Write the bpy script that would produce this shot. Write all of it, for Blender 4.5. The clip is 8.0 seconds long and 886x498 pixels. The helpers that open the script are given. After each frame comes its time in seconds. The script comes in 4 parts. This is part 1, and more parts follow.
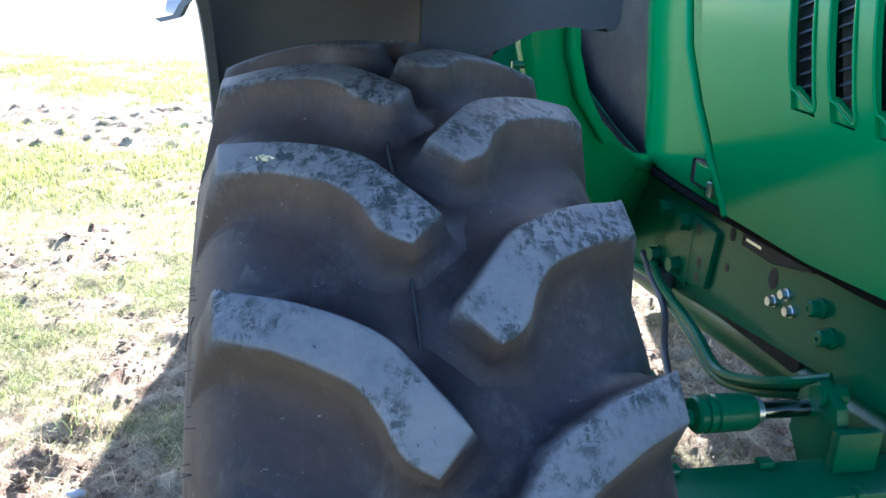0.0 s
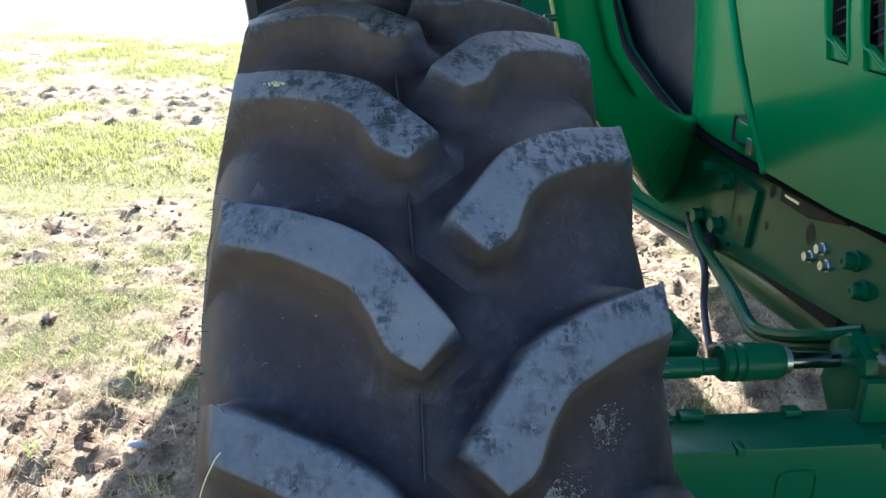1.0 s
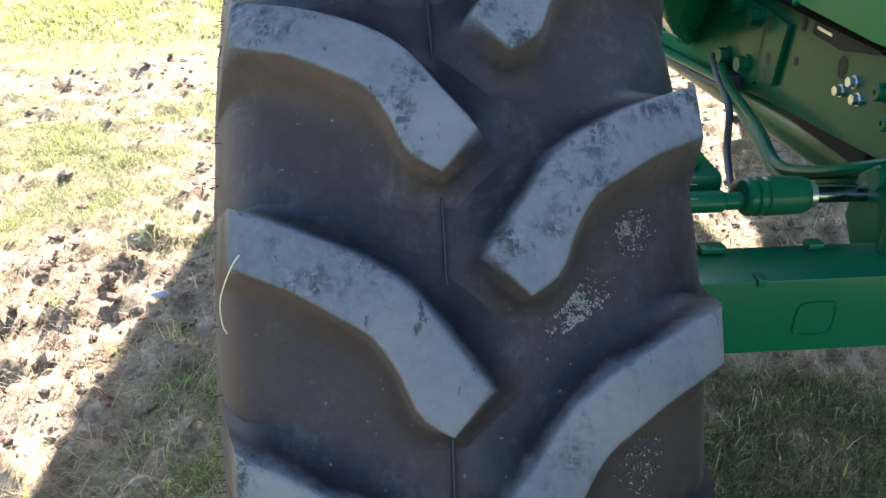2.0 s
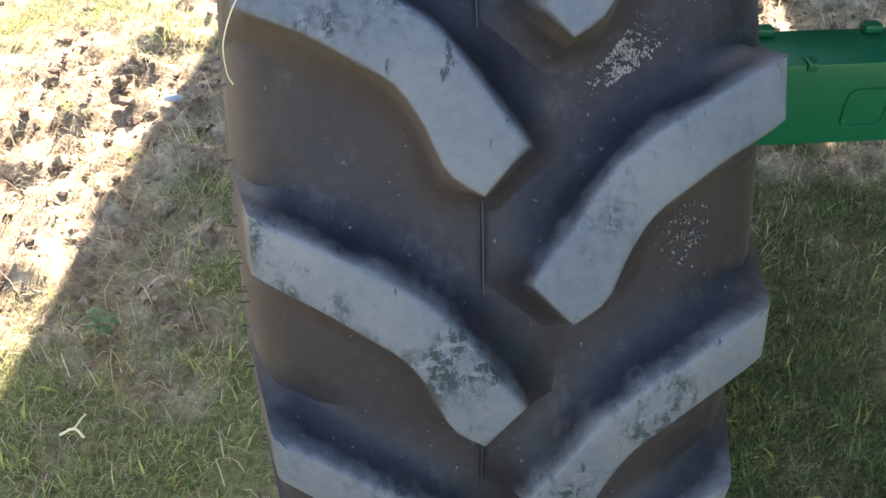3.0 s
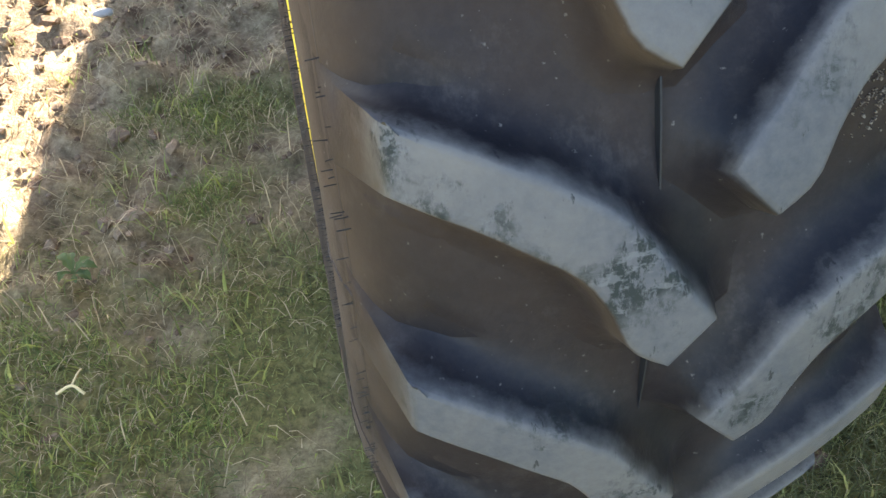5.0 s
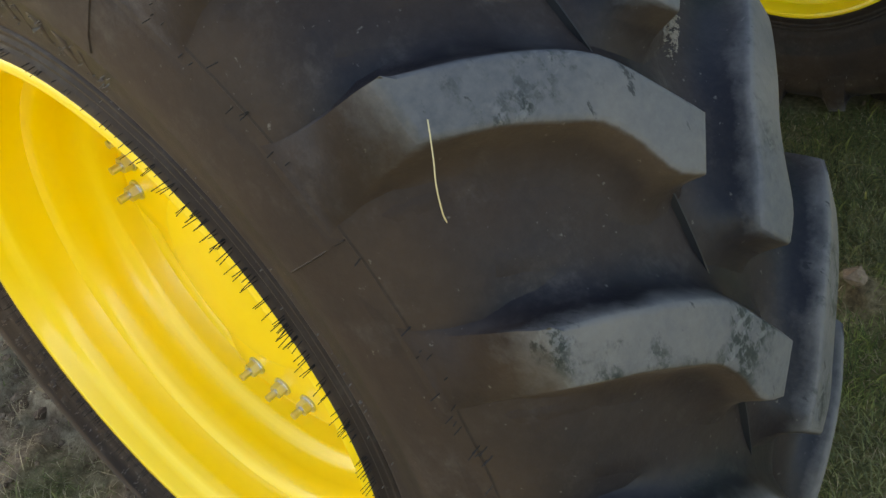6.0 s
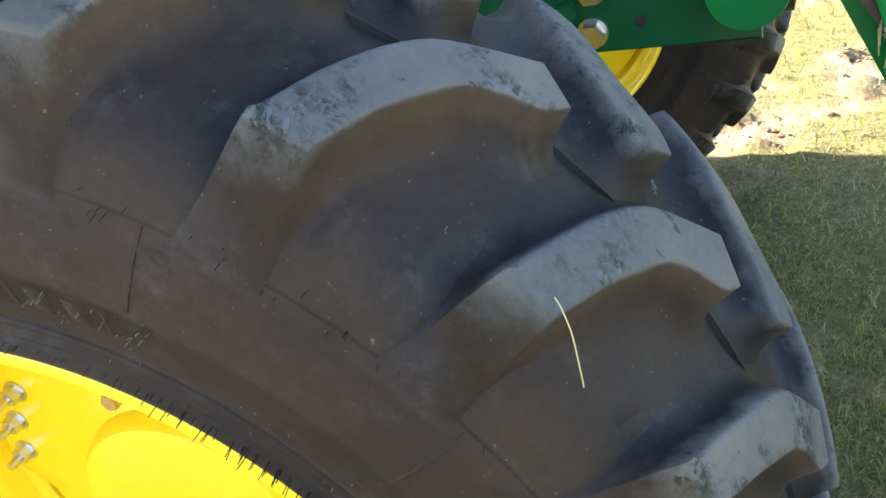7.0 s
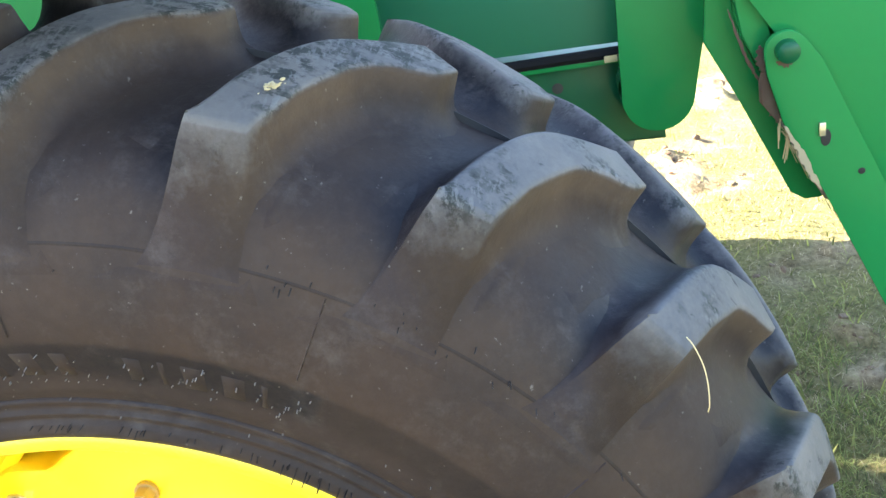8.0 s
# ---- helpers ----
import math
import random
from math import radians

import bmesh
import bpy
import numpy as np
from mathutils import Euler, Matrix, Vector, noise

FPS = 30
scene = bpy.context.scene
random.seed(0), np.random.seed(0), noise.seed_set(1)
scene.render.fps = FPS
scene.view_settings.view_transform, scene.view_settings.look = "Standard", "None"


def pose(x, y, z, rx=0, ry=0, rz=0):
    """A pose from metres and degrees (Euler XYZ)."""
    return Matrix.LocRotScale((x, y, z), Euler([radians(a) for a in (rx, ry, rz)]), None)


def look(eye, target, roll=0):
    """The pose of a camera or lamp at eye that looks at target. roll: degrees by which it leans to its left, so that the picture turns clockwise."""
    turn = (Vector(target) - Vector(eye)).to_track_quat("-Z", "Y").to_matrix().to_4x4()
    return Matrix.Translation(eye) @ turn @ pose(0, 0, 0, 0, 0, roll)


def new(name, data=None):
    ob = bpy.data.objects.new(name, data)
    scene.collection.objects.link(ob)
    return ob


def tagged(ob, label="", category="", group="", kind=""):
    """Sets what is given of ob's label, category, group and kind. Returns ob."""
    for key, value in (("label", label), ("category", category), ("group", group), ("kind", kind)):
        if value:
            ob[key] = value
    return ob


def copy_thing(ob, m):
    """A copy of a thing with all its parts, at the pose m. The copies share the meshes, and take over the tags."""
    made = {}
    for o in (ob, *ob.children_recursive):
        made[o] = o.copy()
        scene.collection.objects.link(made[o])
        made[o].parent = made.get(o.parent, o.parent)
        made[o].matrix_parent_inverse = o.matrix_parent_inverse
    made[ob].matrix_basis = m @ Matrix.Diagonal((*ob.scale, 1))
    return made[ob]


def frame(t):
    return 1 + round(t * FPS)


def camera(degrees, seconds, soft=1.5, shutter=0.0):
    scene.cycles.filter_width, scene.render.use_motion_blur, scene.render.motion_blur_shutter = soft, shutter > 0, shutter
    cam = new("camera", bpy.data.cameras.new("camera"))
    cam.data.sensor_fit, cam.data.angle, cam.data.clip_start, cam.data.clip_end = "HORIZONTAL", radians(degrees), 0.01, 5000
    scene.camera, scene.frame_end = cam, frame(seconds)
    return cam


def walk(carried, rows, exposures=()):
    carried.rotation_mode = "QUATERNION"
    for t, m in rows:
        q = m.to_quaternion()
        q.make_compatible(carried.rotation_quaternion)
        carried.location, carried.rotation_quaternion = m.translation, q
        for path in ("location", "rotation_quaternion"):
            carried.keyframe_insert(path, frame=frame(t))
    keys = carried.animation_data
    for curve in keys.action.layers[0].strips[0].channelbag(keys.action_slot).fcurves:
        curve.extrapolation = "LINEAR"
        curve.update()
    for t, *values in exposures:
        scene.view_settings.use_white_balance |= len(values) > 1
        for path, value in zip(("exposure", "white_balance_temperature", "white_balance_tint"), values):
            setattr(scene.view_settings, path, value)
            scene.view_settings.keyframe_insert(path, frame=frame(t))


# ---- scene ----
cam = camera(53.0, 8.0)
# seconds, eye x y z, yaw, pitch, roll
ROWS = [
    (0.0, -0.170, -1.186, 1.695, -11.34, -19.50, -2.84),
    (0.2, -0.125, -1.206, 1.695, -8.70, -20.25, -1.20),
    (0.5, -0.103, -1.231, 1.686, -7.05, -20.15, 0.12),
    (1.0, -0.107, -1.262, 1.648, -6.95, -20.58, -1.70),
    (1.2, -0.103, -1.268, 1.633, -7.12, -21.70, -1.66),
    (2.3, -0.112, -1.256, 1.561, -5.97, -32.05, -0.88),
    (2.5, -0.112, -1.253, 1.541, -5.91, -33.97, -1.06),
    (3.0, -0.113, -1.231, 1.498, -5.05, -40.46, -0.44),
    (3.5, -0.116, -1.213, 1.464, -4.38, -45.01, -0.42),
    (4.0, -0.118, -1.197, 1.425, -4.05, -49.72, -0.90),
    (4.2, -0.115, -1.189, 1.410, -3.85, -51.30, -1.20),
    (5.3, -0.387, -1.078, 1.428, -22.14, -43.26, 2.74),
    (5.5, -0.470, -1.060, 1.445, -31.71, -40.43, 3.02),
    (5.6, -0.494, -1.047, 1.453, -37.32, -40.00, 4.00),
    (5.7, -0.530, -1.036, 1.458, -43.10, -38.20, 4.80),
    (5.9, -0.566, -1.000, 1.478, -49.20, -35.90, 8.60),
    (6.0, -0.570, -0.983, 1.485, -50.49, -35.74, 10.20),
    (6.5, -0.608, -0.865, 1.531, -61.98, -35.21, 13.79),
    (7.0, -0.693, -0.762, 1.576, -72.44, -30.98, 12.93),
    (7.3, -0.775, -0.694, 1.608, -77.05, -29.60, 12.01),
    (7.5, -0.832, -0.649, 1.634, -80.43, -28.54, 10.99),
    (8.0, -0.853, -0.525, 1.651, -85.04, -26.53, 9.64),
]
EXPOSURES = [(0.0, 3.38, 5150, 14), (0.5, 3.05, 5450, 13), (1.2, 2.98, 5550, 14), (2.3, 3.55, 6100, 15), (4.2, 3.75, 6950, 18), (5.3, 3.45, 7250, 13), (5.6, 2.8, 7600, 12), (6.0, 2.82, 7800, 13), (6.5, 2.85, 7700, 13), (7.0, 3.42, 6700, 12), (7.4, 4.2, 6600, 17), (7.7, 4.1, 6600, 15), (8.0, 3.97, 6600, 14)]
walk(cam, [(t, pose(x, y, z, 90 + pitch, roll, yaw)) for t, x, y, z, yaw, pitch, roll in ROWS], EXPOSURES)

# ---- daylight: low sun behind the tractor ----
SUN_UP, SUN_TURN = 25.0, 15.0
world = bpy.data.worlds.new("sky")
scene.world = world
world.use_nodes = True
wn, wl = world.node_tree.nodes, world.node_tree.links
sky = wn.new("ShaderNodeTexSky")
sky.sky_type, sky.sun_disc = "NISHITA", False
sky.sun_elevation, sky.sun_rotation = radians(SUN_UP), radians(SUN_TURN)
wl.new(sky.outputs[0], wn["Background"].inputs[0])
wn["Background"].inputs[1].default_value = 0.075
sun_data = bpy.data.lights.new("sun", "SUN")
sun_data.energy, sun_data.angle, sun_data.color = 5.0, radians(0.53), (1.0, 0.93, 0.82)
sun = new("sun", sun_data)
sun_way = Vector((math.sin(radians(SUN_TURN)) * math.cos(radians(SUN_UP)), math.cos(radians(SUN_TURN)) * math.cos(radians(SUN_UP)), math.sin(radians(SUN_UP))))
sun.matrix_world = look(sun_way * 20, (0, 0, 0))


# ---- materials ----
def material(name, base, rough=0.5, metal=0.0, coat=0.0, spec=0.5):
    m = bpy.data.materials.new(name)
    m.use_nodes = True
    b = m.node_tree.nodes["Principled BSDF"]
    b.inputs["Base Color"].default_value = (*base, 1)
    b.inputs["Roughness"].default_value = rough
    b.inputs["Metallic"].default_value = metal
    b.inputs["Coat Weight"].default_value = coat
    b.inputs["Coat Roughness"].default_value = 0.08
    b.inputs["Specular IOR Level"].default_value = spec
    return m


class Shade:
    """Small helper to wire a procedural surface in object or world coordinates."""

    def __init__(self, m):
        self.t = m.node_tree
        self.b = m.node_tree.nodes["Principled BSDF"]
        self.co = self.t.nodes.new("ShaderNodeTexCoord")
        self.geo = self.t.nodes.new("ShaderNodeNewGeometry")

    def noise(self, scale, detail=5.0, rough=0.55, stretch=(1, 1, 1), world_space=True, shift=(0, 0, 0)):
        mp = self.t.nodes.new("ShaderNodeMapping")
        mp.inputs["Scale"].default_value = stretch
        mp.inputs["Location"].default_value = shift
        self.t.links.new(self.geo.outputs["Position"] if world_space else self.co.outputs["Object"], mp.inputs["Vector"])
        n = self.t.nodes.new("ShaderNodeTexNoise")
        n.inputs["Scale"].default_value, n.inputs["Detail"].default_value, n.inputs["Roughness"].default_value = scale, detail, rough
        self.t.links.new(mp.outputs[0], n.inputs["Vector"])
        return n.outputs["Fac"]

    def ramp(self, fac, lo, hi, a=(0, 0, 0), b=(1, 1, 1)):
        r = self.t.nodes.new("ShaderNodeValToRGB")
        r.color_ramp.elements[0].position, r.color_ramp.elements[1].position = lo, hi
        r.color_ramp.elements[0].color, r.color_ramp.elements[1].color = (*a, 1), (*b, 1)
        self.t.links.new(fac, r.inputs["Fac"])
        return r.outputs["Color"]

    def mix(self, fac, a, b):
        x = self.t.nodes.new("ShaderNodeMix")
        x.data_type = "RGBA"
        for socket, value in ((x.inputs[0], fac), (x.inputs[6], a), (x.inputs[7], b)):
            if isinstance(value, (tuple, float, int)):
                socket.default_value = (*value, 1) if isinstance(value, tuple) else value
            else:
                self.t.links.new(value, socket)
        return x.outputs[2]

    def math(self, op, a, b):
        x = self.t.nodes.new("ShaderNodeMath")
        x.operation = op
        x.use_clamp = True
        for socket, value in ((x.inputs[0], a), (x.inputs[1], b)):
            if isinstance(value, (float, int)):
                socket.default_value = value
            else:
                self.t.links.new(value, socket)
        return x.outputs[0]

    def base(self, colour):
        self.t.links.new(colour, self.b.inputs["Base Color"])

    def rough(self, fac, lo, hi):
        r = self.t.nodes.new("ShaderNodeMapRange")
        r.inputs["To Min"].default_value, r.inputs["To Max"].default_value = lo, hi
        self.t.links.new(fac, r.inputs["Value"])
        self.t.links.new(r.outputs[0], self.b.inputs["Roughness"])

    def bump(self, fac, strength, distance):
        n = self.t.nodes.new("ShaderNodeBump")
        n.inputs["Strength"].default_value, n.inputs["Distance"].default_value = strength, distance
        self.t.links.new(fac, n.inputs["Height"])
        self.t.links.new(n.outputs[0], self.b.inputs["Normal"])


def rubber_colour(s):
    """Black rubber; the attribute 'dust' says where dry brown dust clings and where it is rubbed clean, 'ochre' where
    clay is caked on and where the shoulder is painted paler.
    """
    d = s.t.nodes.new("ShaderNodeAttribute")
    d.attribute_name = "dust"
    o = s.t.nodes.new("ShaderNodeAttribute")
    o.attribute_name = "ochre"
    blotch = s.noise(6.0, 6, 0.65)
    amount = s.math("MULTIPLY", d.outputs["Fac"], s.ramp(blotch, 0.3, 0.64, (0.45, 0.45, 0.45), (1.15, 1.15, 1.15)))
    fine = s.ramp(s.noise(85.0, 7, 0.75), 0.42, 0.78)
    smear = s.math("MULTIPLY", s.ramp(s.noise(13.0, 7, 0.72, shift=(2, 5, 1)), 0.52, 0.72), s.ramp(s.noise(120.0, 5, 0.7, (1, 0.5, 0.5), shift=(7, 1, 3)), 0.38, 0.62))
    speck = s.ramp(s.noise(160.0, 3, 0.5, shift=(4, 4, 8)), 0.7, 0.78)
    c = s.mix(amount, (0.0055, 0.0066, 0.0108), (0.0345, 0.0222, 0.0165))
    c = s.mix(s.math("MULTIPLY", s.math("MULTIPLY", o.outputs["Fac"], s.ramp(blotch, 0.3, 0.62, (0.2, 0.2, 0.2), (1, 1, 1))), 0.58), c, (0.1, 0.07, 0.044))
    c = s.mix(s.math("MULTIPLY", fine, 0.09), c, (0.12, 0.1, 0.085))
    c = s.mix(s.math("MULTIPLY", smear, 0.36), c, (0.12, 0.105, 0.095))
    c = s.mix(s.math("MULTIPLY", speck, 0.35), c, (0.26, 0.24, 0.21))
    # dry dust scatters light at a glancing angle
    s.t.links.new(s.math("MULTIPLY", amount, 0.07), s.b.inputs["Sheen Weight"])
    s.b.inputs["Sheen Roughness"].default_value = 0.4
    s.b.inputs["Sheen Tint"].default_value = (1.0, 0.82, 0.64, 1)
    return c, amount


def rubber(name):
    m = material(name, (0.013, 0.014, 0.018), 0.5, spec=0.22)
    s = Shade(m)
    c, amount = rubber_colour(s)
    s.base(c)
    s.rough(s.math("ADD", s.math("MULTIPLY", s.noise(16.0, 5), 0.55), s.math("MULTIPLY", amount, 0.5)), 0.3, 0.85)
    s.bump(s.noise(190.0, 7, 0.65), 0.16, 0.002)
    return m


RUBBER = rubber("tyre_rubber")
NIB = material("nib_rubber", (0.008, 0.008, 0.009), 0.65)
NIB_GREY = material("grey_nib_rubber", (0.009, 0.009, 0.009), 0.7)
NIB_MARK = rubber("moulded_rubber")
# Paler copy of NIB: the sky's light on the whiskers is in its colour.
SKYLIT_NIB = material("skylit_nib_rubber", (0.15, 0.135, 0.12), 0.7)


def worn_tread():
    """Rubber scrubbed grey on a lug's face ('wear'), scuffed black in places, dark rubber on its flanks."""
    m = material("worn_tread_rubber", (0.13, 0.13, 0.135), 0.6, spec=0.22)
    s = Shade(m)
    w = s.t.nodes.new("ShaderNodeAttribute")
    w.attribute_name = "wear"
    xyz = s.t.nodes.new("ShaderNodeSeparateXYZ")
    s.t.links.new(s.geo.outputs["Position"], xyz.inputs[0])
    high = s.t.nodes.new("ShaderNodeMapRange")
    high.inputs["From Min"].default_value, high.inputs["From Max"].default_value = 1.2, 1.45
    high.inputs["To Min"].default_value, high.inputs["To Max"].default_value = 0.0, 0.1
    s.t.links.new(xyz.outputs["Z"], high.inputs["Value"])
    patch = s.ramp(s.math("ADD", s.noise(11.0, 6, 0.65, shift=(3, 1, 7)), high.outputs[0]), 0.54, 0.64)
    scuff = s.ramp(s.noise(95.0, 7, 0.75, (0.9, 0.5, 0.4), shift=(1, 0, 2)), 0.46, 0.53)
    dark = s.math("MULTIPLY", patch, scuff)
    nick = s.ramp(s.noise(48.0, 5, 0.65, (1.6, 0.8, 0.45), shift=(9, 2, 4)), 0.64, 0.68)
    dust = s.ramp(s.noise(6.0, 5), 0.38, 0.68)
    fine = s.ramp(s.noise(110.0, 6, 0.7), 0.35, 0.7)
    c = s.mix(dust, (0.075, 0.078, 0.085), (0.138, 0.127, 0.115))
    c = s.mix(s.math("MULTIPLY", fine, 0.3), c, (0.18, 0.17, 0.16))
    c = s.mix(s.math("MULTIPLY", dark, 0.9), c, (0.016, 0.022, 0.02))
    c = s.mix(s.math("MULTIPLY", nick, 0.85), c, (0.02, 0.022, 0.022))
    scratch = s.ramp(s.noise(150.0, 4, 0.6, (0.35, 1.3, 0.8), shift=(2, 6, 5)), 0.54, 0.6)
    c = s.mix(s.math("MULTIPLY", s.math("MULTIPLY", scratch, patch), 0.6), c, (0.15, 0.15, 0.15))
    under, amount = rubber_colour(s)
    ragged = s.math("ADD", w.outputs["Fac"], s.math("MULTIPLY", s.noise(24.0, 7, 0.7, shift=(5, 3, 1)), 0.7))
    s.base(s.mix(s.ramp(ragged, 0.6, 1.0), under, c))
    face = s.ramp(ragged, 0.6, 1.0)
    flank_rough = s.math("ADD", s.math("MULTIPLY", s.noise(16.0, 5), 0.55), s.math("MULTIPLY", amount, 0.5))
    s.rough(s.mix(face, flank_rough, s.math("ADD", s.math("MULTIPLY", s.noise(30.0, 6), 0.6), 0.36)), 0.3, 0.85)
    s.bump(s.math("ADD", s.noise(190.0, 7, 0.65), s.math("MULTIPLY", dark, 0.4)), 0.2, 0.0025)
    return m


TREAD = worn_tread()


def paint(name, base, rough, coat, wear):
    m = material(name, base, rough, coat=coat)
    s = Shade(m)
    dust = s.ramp(s.noise(6.0, 6), 0.5, 0.8)
    s.base(s.mix(s.math("MULTIPLY", dust, wear), base, (0.2, 0.2, 0.14)))
    s.rough(s.noise(22.0, 5), rough - 0.08, rough + 0.14)
    s.bump(s.noise(90.0, 3), 0.03, 0.002)
    return m


GREEN = paint("green_paint", (0.011, 0.2, 0.052), 0.17, 0.06, 0.02)
GREEN.node_tree.nodes["Principled BSDF"].inputs["Specular IOR Level"].default_value = 0.13
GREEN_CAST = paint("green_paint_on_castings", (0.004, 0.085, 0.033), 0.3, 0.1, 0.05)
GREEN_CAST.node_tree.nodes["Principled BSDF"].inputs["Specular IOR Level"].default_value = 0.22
YELLOW = paint("yellow_paint", (1.0, 0.69, 0.012), 0.32, 0.4, 0.01)
BLACK = paint("black_plastic", (0.05, 0.052, 0.058), 0.5, 0.0, 0.12)
DARK = paint("dark_steel", (0.012, 0.012, 0.013), 0.6, 0.0, 0.2)
SEAL = material("dull_black_rubber", (0.012, 0.012, 0.012), 0.9, spec=0.08)
ZINC = material("zinc_plated_steel", (0.62, 0.63, 0.64), 0.32, 1.0)
CHROME = material("chrome_rod", (0.3, 0.31, 0.33), 0.15, 1.0)
RUST = paint("rusty_steel", (0.085, 0.05, 0.032), 0.8, 0.0, 0.5)
# Mudguard black lifted to blue-grey, so skylight sits in its base colour.
SKYLIT_BLACK = paint("skylit_black_plastic", (0.13, 0.138, 0.16), 0.6, 0.0, 0.12)
GILT = material("yellow_passivated_steel", (0.55, 0.42, 0.2), 0.4, 0.8)
STRAW = material("straw", (0.55, 0.45, 0.24), 0.7)
GLASS = material("dark_glass", (0.02, 0.025, 0.025), 0.08)


# ---- mesh helpers ----
def mesh_of(name, bm, *mats, smooth=True, angle=35):
    me = bpy.data.meshes.new(name)
    bmesh.ops.recalc_face_normals(bm, faces=bm.faces)
    bm.to_mesh(me)
    bm.free()
    for m in mats:
        me.materials.append(m)
    if smooth:
        me.shade_smooth()
        me.set_sharp_from_angle(angle=radians(angle))
    return me


def part(name, bm, mat, parent=None, label="", smooth=True, angle=35):
    mats = mat if isinstance(mat, (tuple, list)) else (mat,)
    me = bm if isinstance(bm, bpy.types.Mesh) else mesh_of(name, bm, *mats, smooth=smooth, angle=angle)
    ob = new(name, me)
    if parent:
        ob.parent = parent
    return tagged(ob, label)


def revolve(profile, steps, closed=False):
    """Turn a list of (x, r) about the x axis."""
    bm = bmesh.new()
    rings = []
    for i in range(steps):
        a = 2 * math.pi * i / steps
        rings.append([bm.verts.new((x, -r * math.cos(a), r * math.sin(a))) for x, r in profile])
    for i in range(steps):
        p, q = rings[i], rings[(i + 1) % steps]
        for j in range(len(profile) - (0 if closed else 1)):
            k = (j + 1) % len(profile)
            bm.faces.new((p[j], p[k], q[k], q[j]))
    return bm


def box(bm, lo, hi, bevel=0.0):
    vs = [bm.verts.new((x, y, z)) for x in (lo[0], hi[0]) for y in (lo[1], hi[1]) for z in (lo[2], hi[2])]
    fs = [bm.faces.new([vs[i] for i in f]) for f in ((0, 1, 3, 2), (4, 6, 7, 5), (0, 4, 5, 1), (2, 3, 7, 6), (0, 2, 6, 4), (1, 5, 7, 3))]
    if bevel:
        es = list({e for f in fs for e in f.edges})
        bmesh.ops.bevel(bm, geom=es, offset=bevel, segments=2, affect="EDGES", profile=0.6)
    return bm


def slab(outline, x0, x1, bevel=0.0):
    """A plate: an outline of (y, z), between x0 and x1."""
    bm = bmesh.new()
    a = [bm.verts.new((x0, y, z)) for y, z in outline]
    b = [bm.verts.new((x1, y, z)) for y, z in outline]
    n = len(a)
    bm.faces.new(a), bm.faces.new(b[::-1])
    for i in range(n):
        bm.faces.new((a[i], b[i], b[(i + 1) % n], a[(i + 1) % n]))
    if bevel:
        rim = [e for e in bm.edges if abs(e.verts[0].co.x - e.verts[1].co.x) < 1e-6]
        bmesh.ops.bevel(bm, geom=rim, offset=bevel, segments=2, affect="EDGES", profile=0.6)
    return bm


def tube(path, radius, sides=10):
    bm = bmesh.new()
    pts = [Vector(p) for p in path]
    rings = []
    for i, p in enumerate(pts):
        d = (pts[min(i + 1, len(pts) - 1)] - pts[max(i - 1, 0)]).normalized()
        u = d.orthogonal().normalized() if i == 0 else (u - d * u.dot(d)).normalized()
        w = d.cross(u)
        rings.append([bm.verts.new(p + radius * (math.cos(2 * math.pi * k / sides) * u + math.sin(2 * math.pi * k / sides) * w)) for k in range(sides)])
    for p, q in zip(rings, rings[1:]):
        for k in range(sides):
            bm.faces.new((p[k], p[(k + 1) % sides], q[(k + 1) % sides], q[k]))
    bm.faces.new(rings[0][::-1]), bm.faces.new(rings[-1])
    return bm


def smooth_path(pts, n=24):
    """A Catmull-Rom line through a few points."""
    p = [Vector(q) for q in pts]
    p = [2 * p[0] - p[1], *p, 2 * p[-1] - p[-2]]
    out = []
    for i in range(1, len(p) - 2):
        for k in range(n // (len(p) - 3)):
            t = k / (n // (len(p) - 3))
            out.append(0.5 * ((2 * p[i]) + (p[i + 1] - p[i - 1]) * t + (2 * p[i - 1] - 5 * p[i] + 4 * p[i + 1] - p[i + 2]) * t * t + (3 * p[i] - p[i - 1] - 3 * p[i + 1] + p[i + 2]) * t ** 3))
    return out + [p[-2]]


def lathe_x(profile, at, steps=24):
    bm = revolve(profile, steps)
    bmesh.ops.translate(bm, verts=bm.verts, vec=at)
    return bm


def hex_bolt(across, height, washer=1.35, stud=0.0):
    """A hexagon head on a washer, its axis along -x, its seat at x = 0."""
    bm = bmesh.new()
    w = washer * across * 0.5
    for r, x0, x1, n in ((w, 0.0, -height * 0.22, 24), (across * 0.577, -height * 0.22, -height, 6)) + (((across * 0.27, -height, -height - stud, 16),) if stud else ()):
        m = bmesh.ops.create_cone(bm, cap_ends=True, segments=n, radius1=r, radius2=r * (0.95 if n == 6 else 1), depth=abs(x1 - x0),
                                  matrix=Matrix.Translation(((x0 + x1) / 2, 0, 0)) @ Matrix.Rotation(radians(-90), 4, "Y"))
    return bm


# ---- the front wheel ----
HUB = Vector((0.0, 0.0, 0.755))
LUGS, PITCH, FIRST, HALF = 23, 360 / 23, 86.4, 0.51
# corners of a lug's face: degrees from its mark, half-width
LOWER = [(-2.55, 0.212), (-4.6, 0.155), (-7.3, 0.095), (-9.6, 0.074), (-12.2, 0.062), (-13.35, 0.034)]
UPPER = [(1.2, 0.212), (-0.6, 0.16), (-2.6, 0.105), (-4.6, 0.0634), (-7.6, 0.036), (-10.7, 0.003)]
HEIGHT = 0.046


def crown(x):
    return 0.801 - 0.98 * x * x


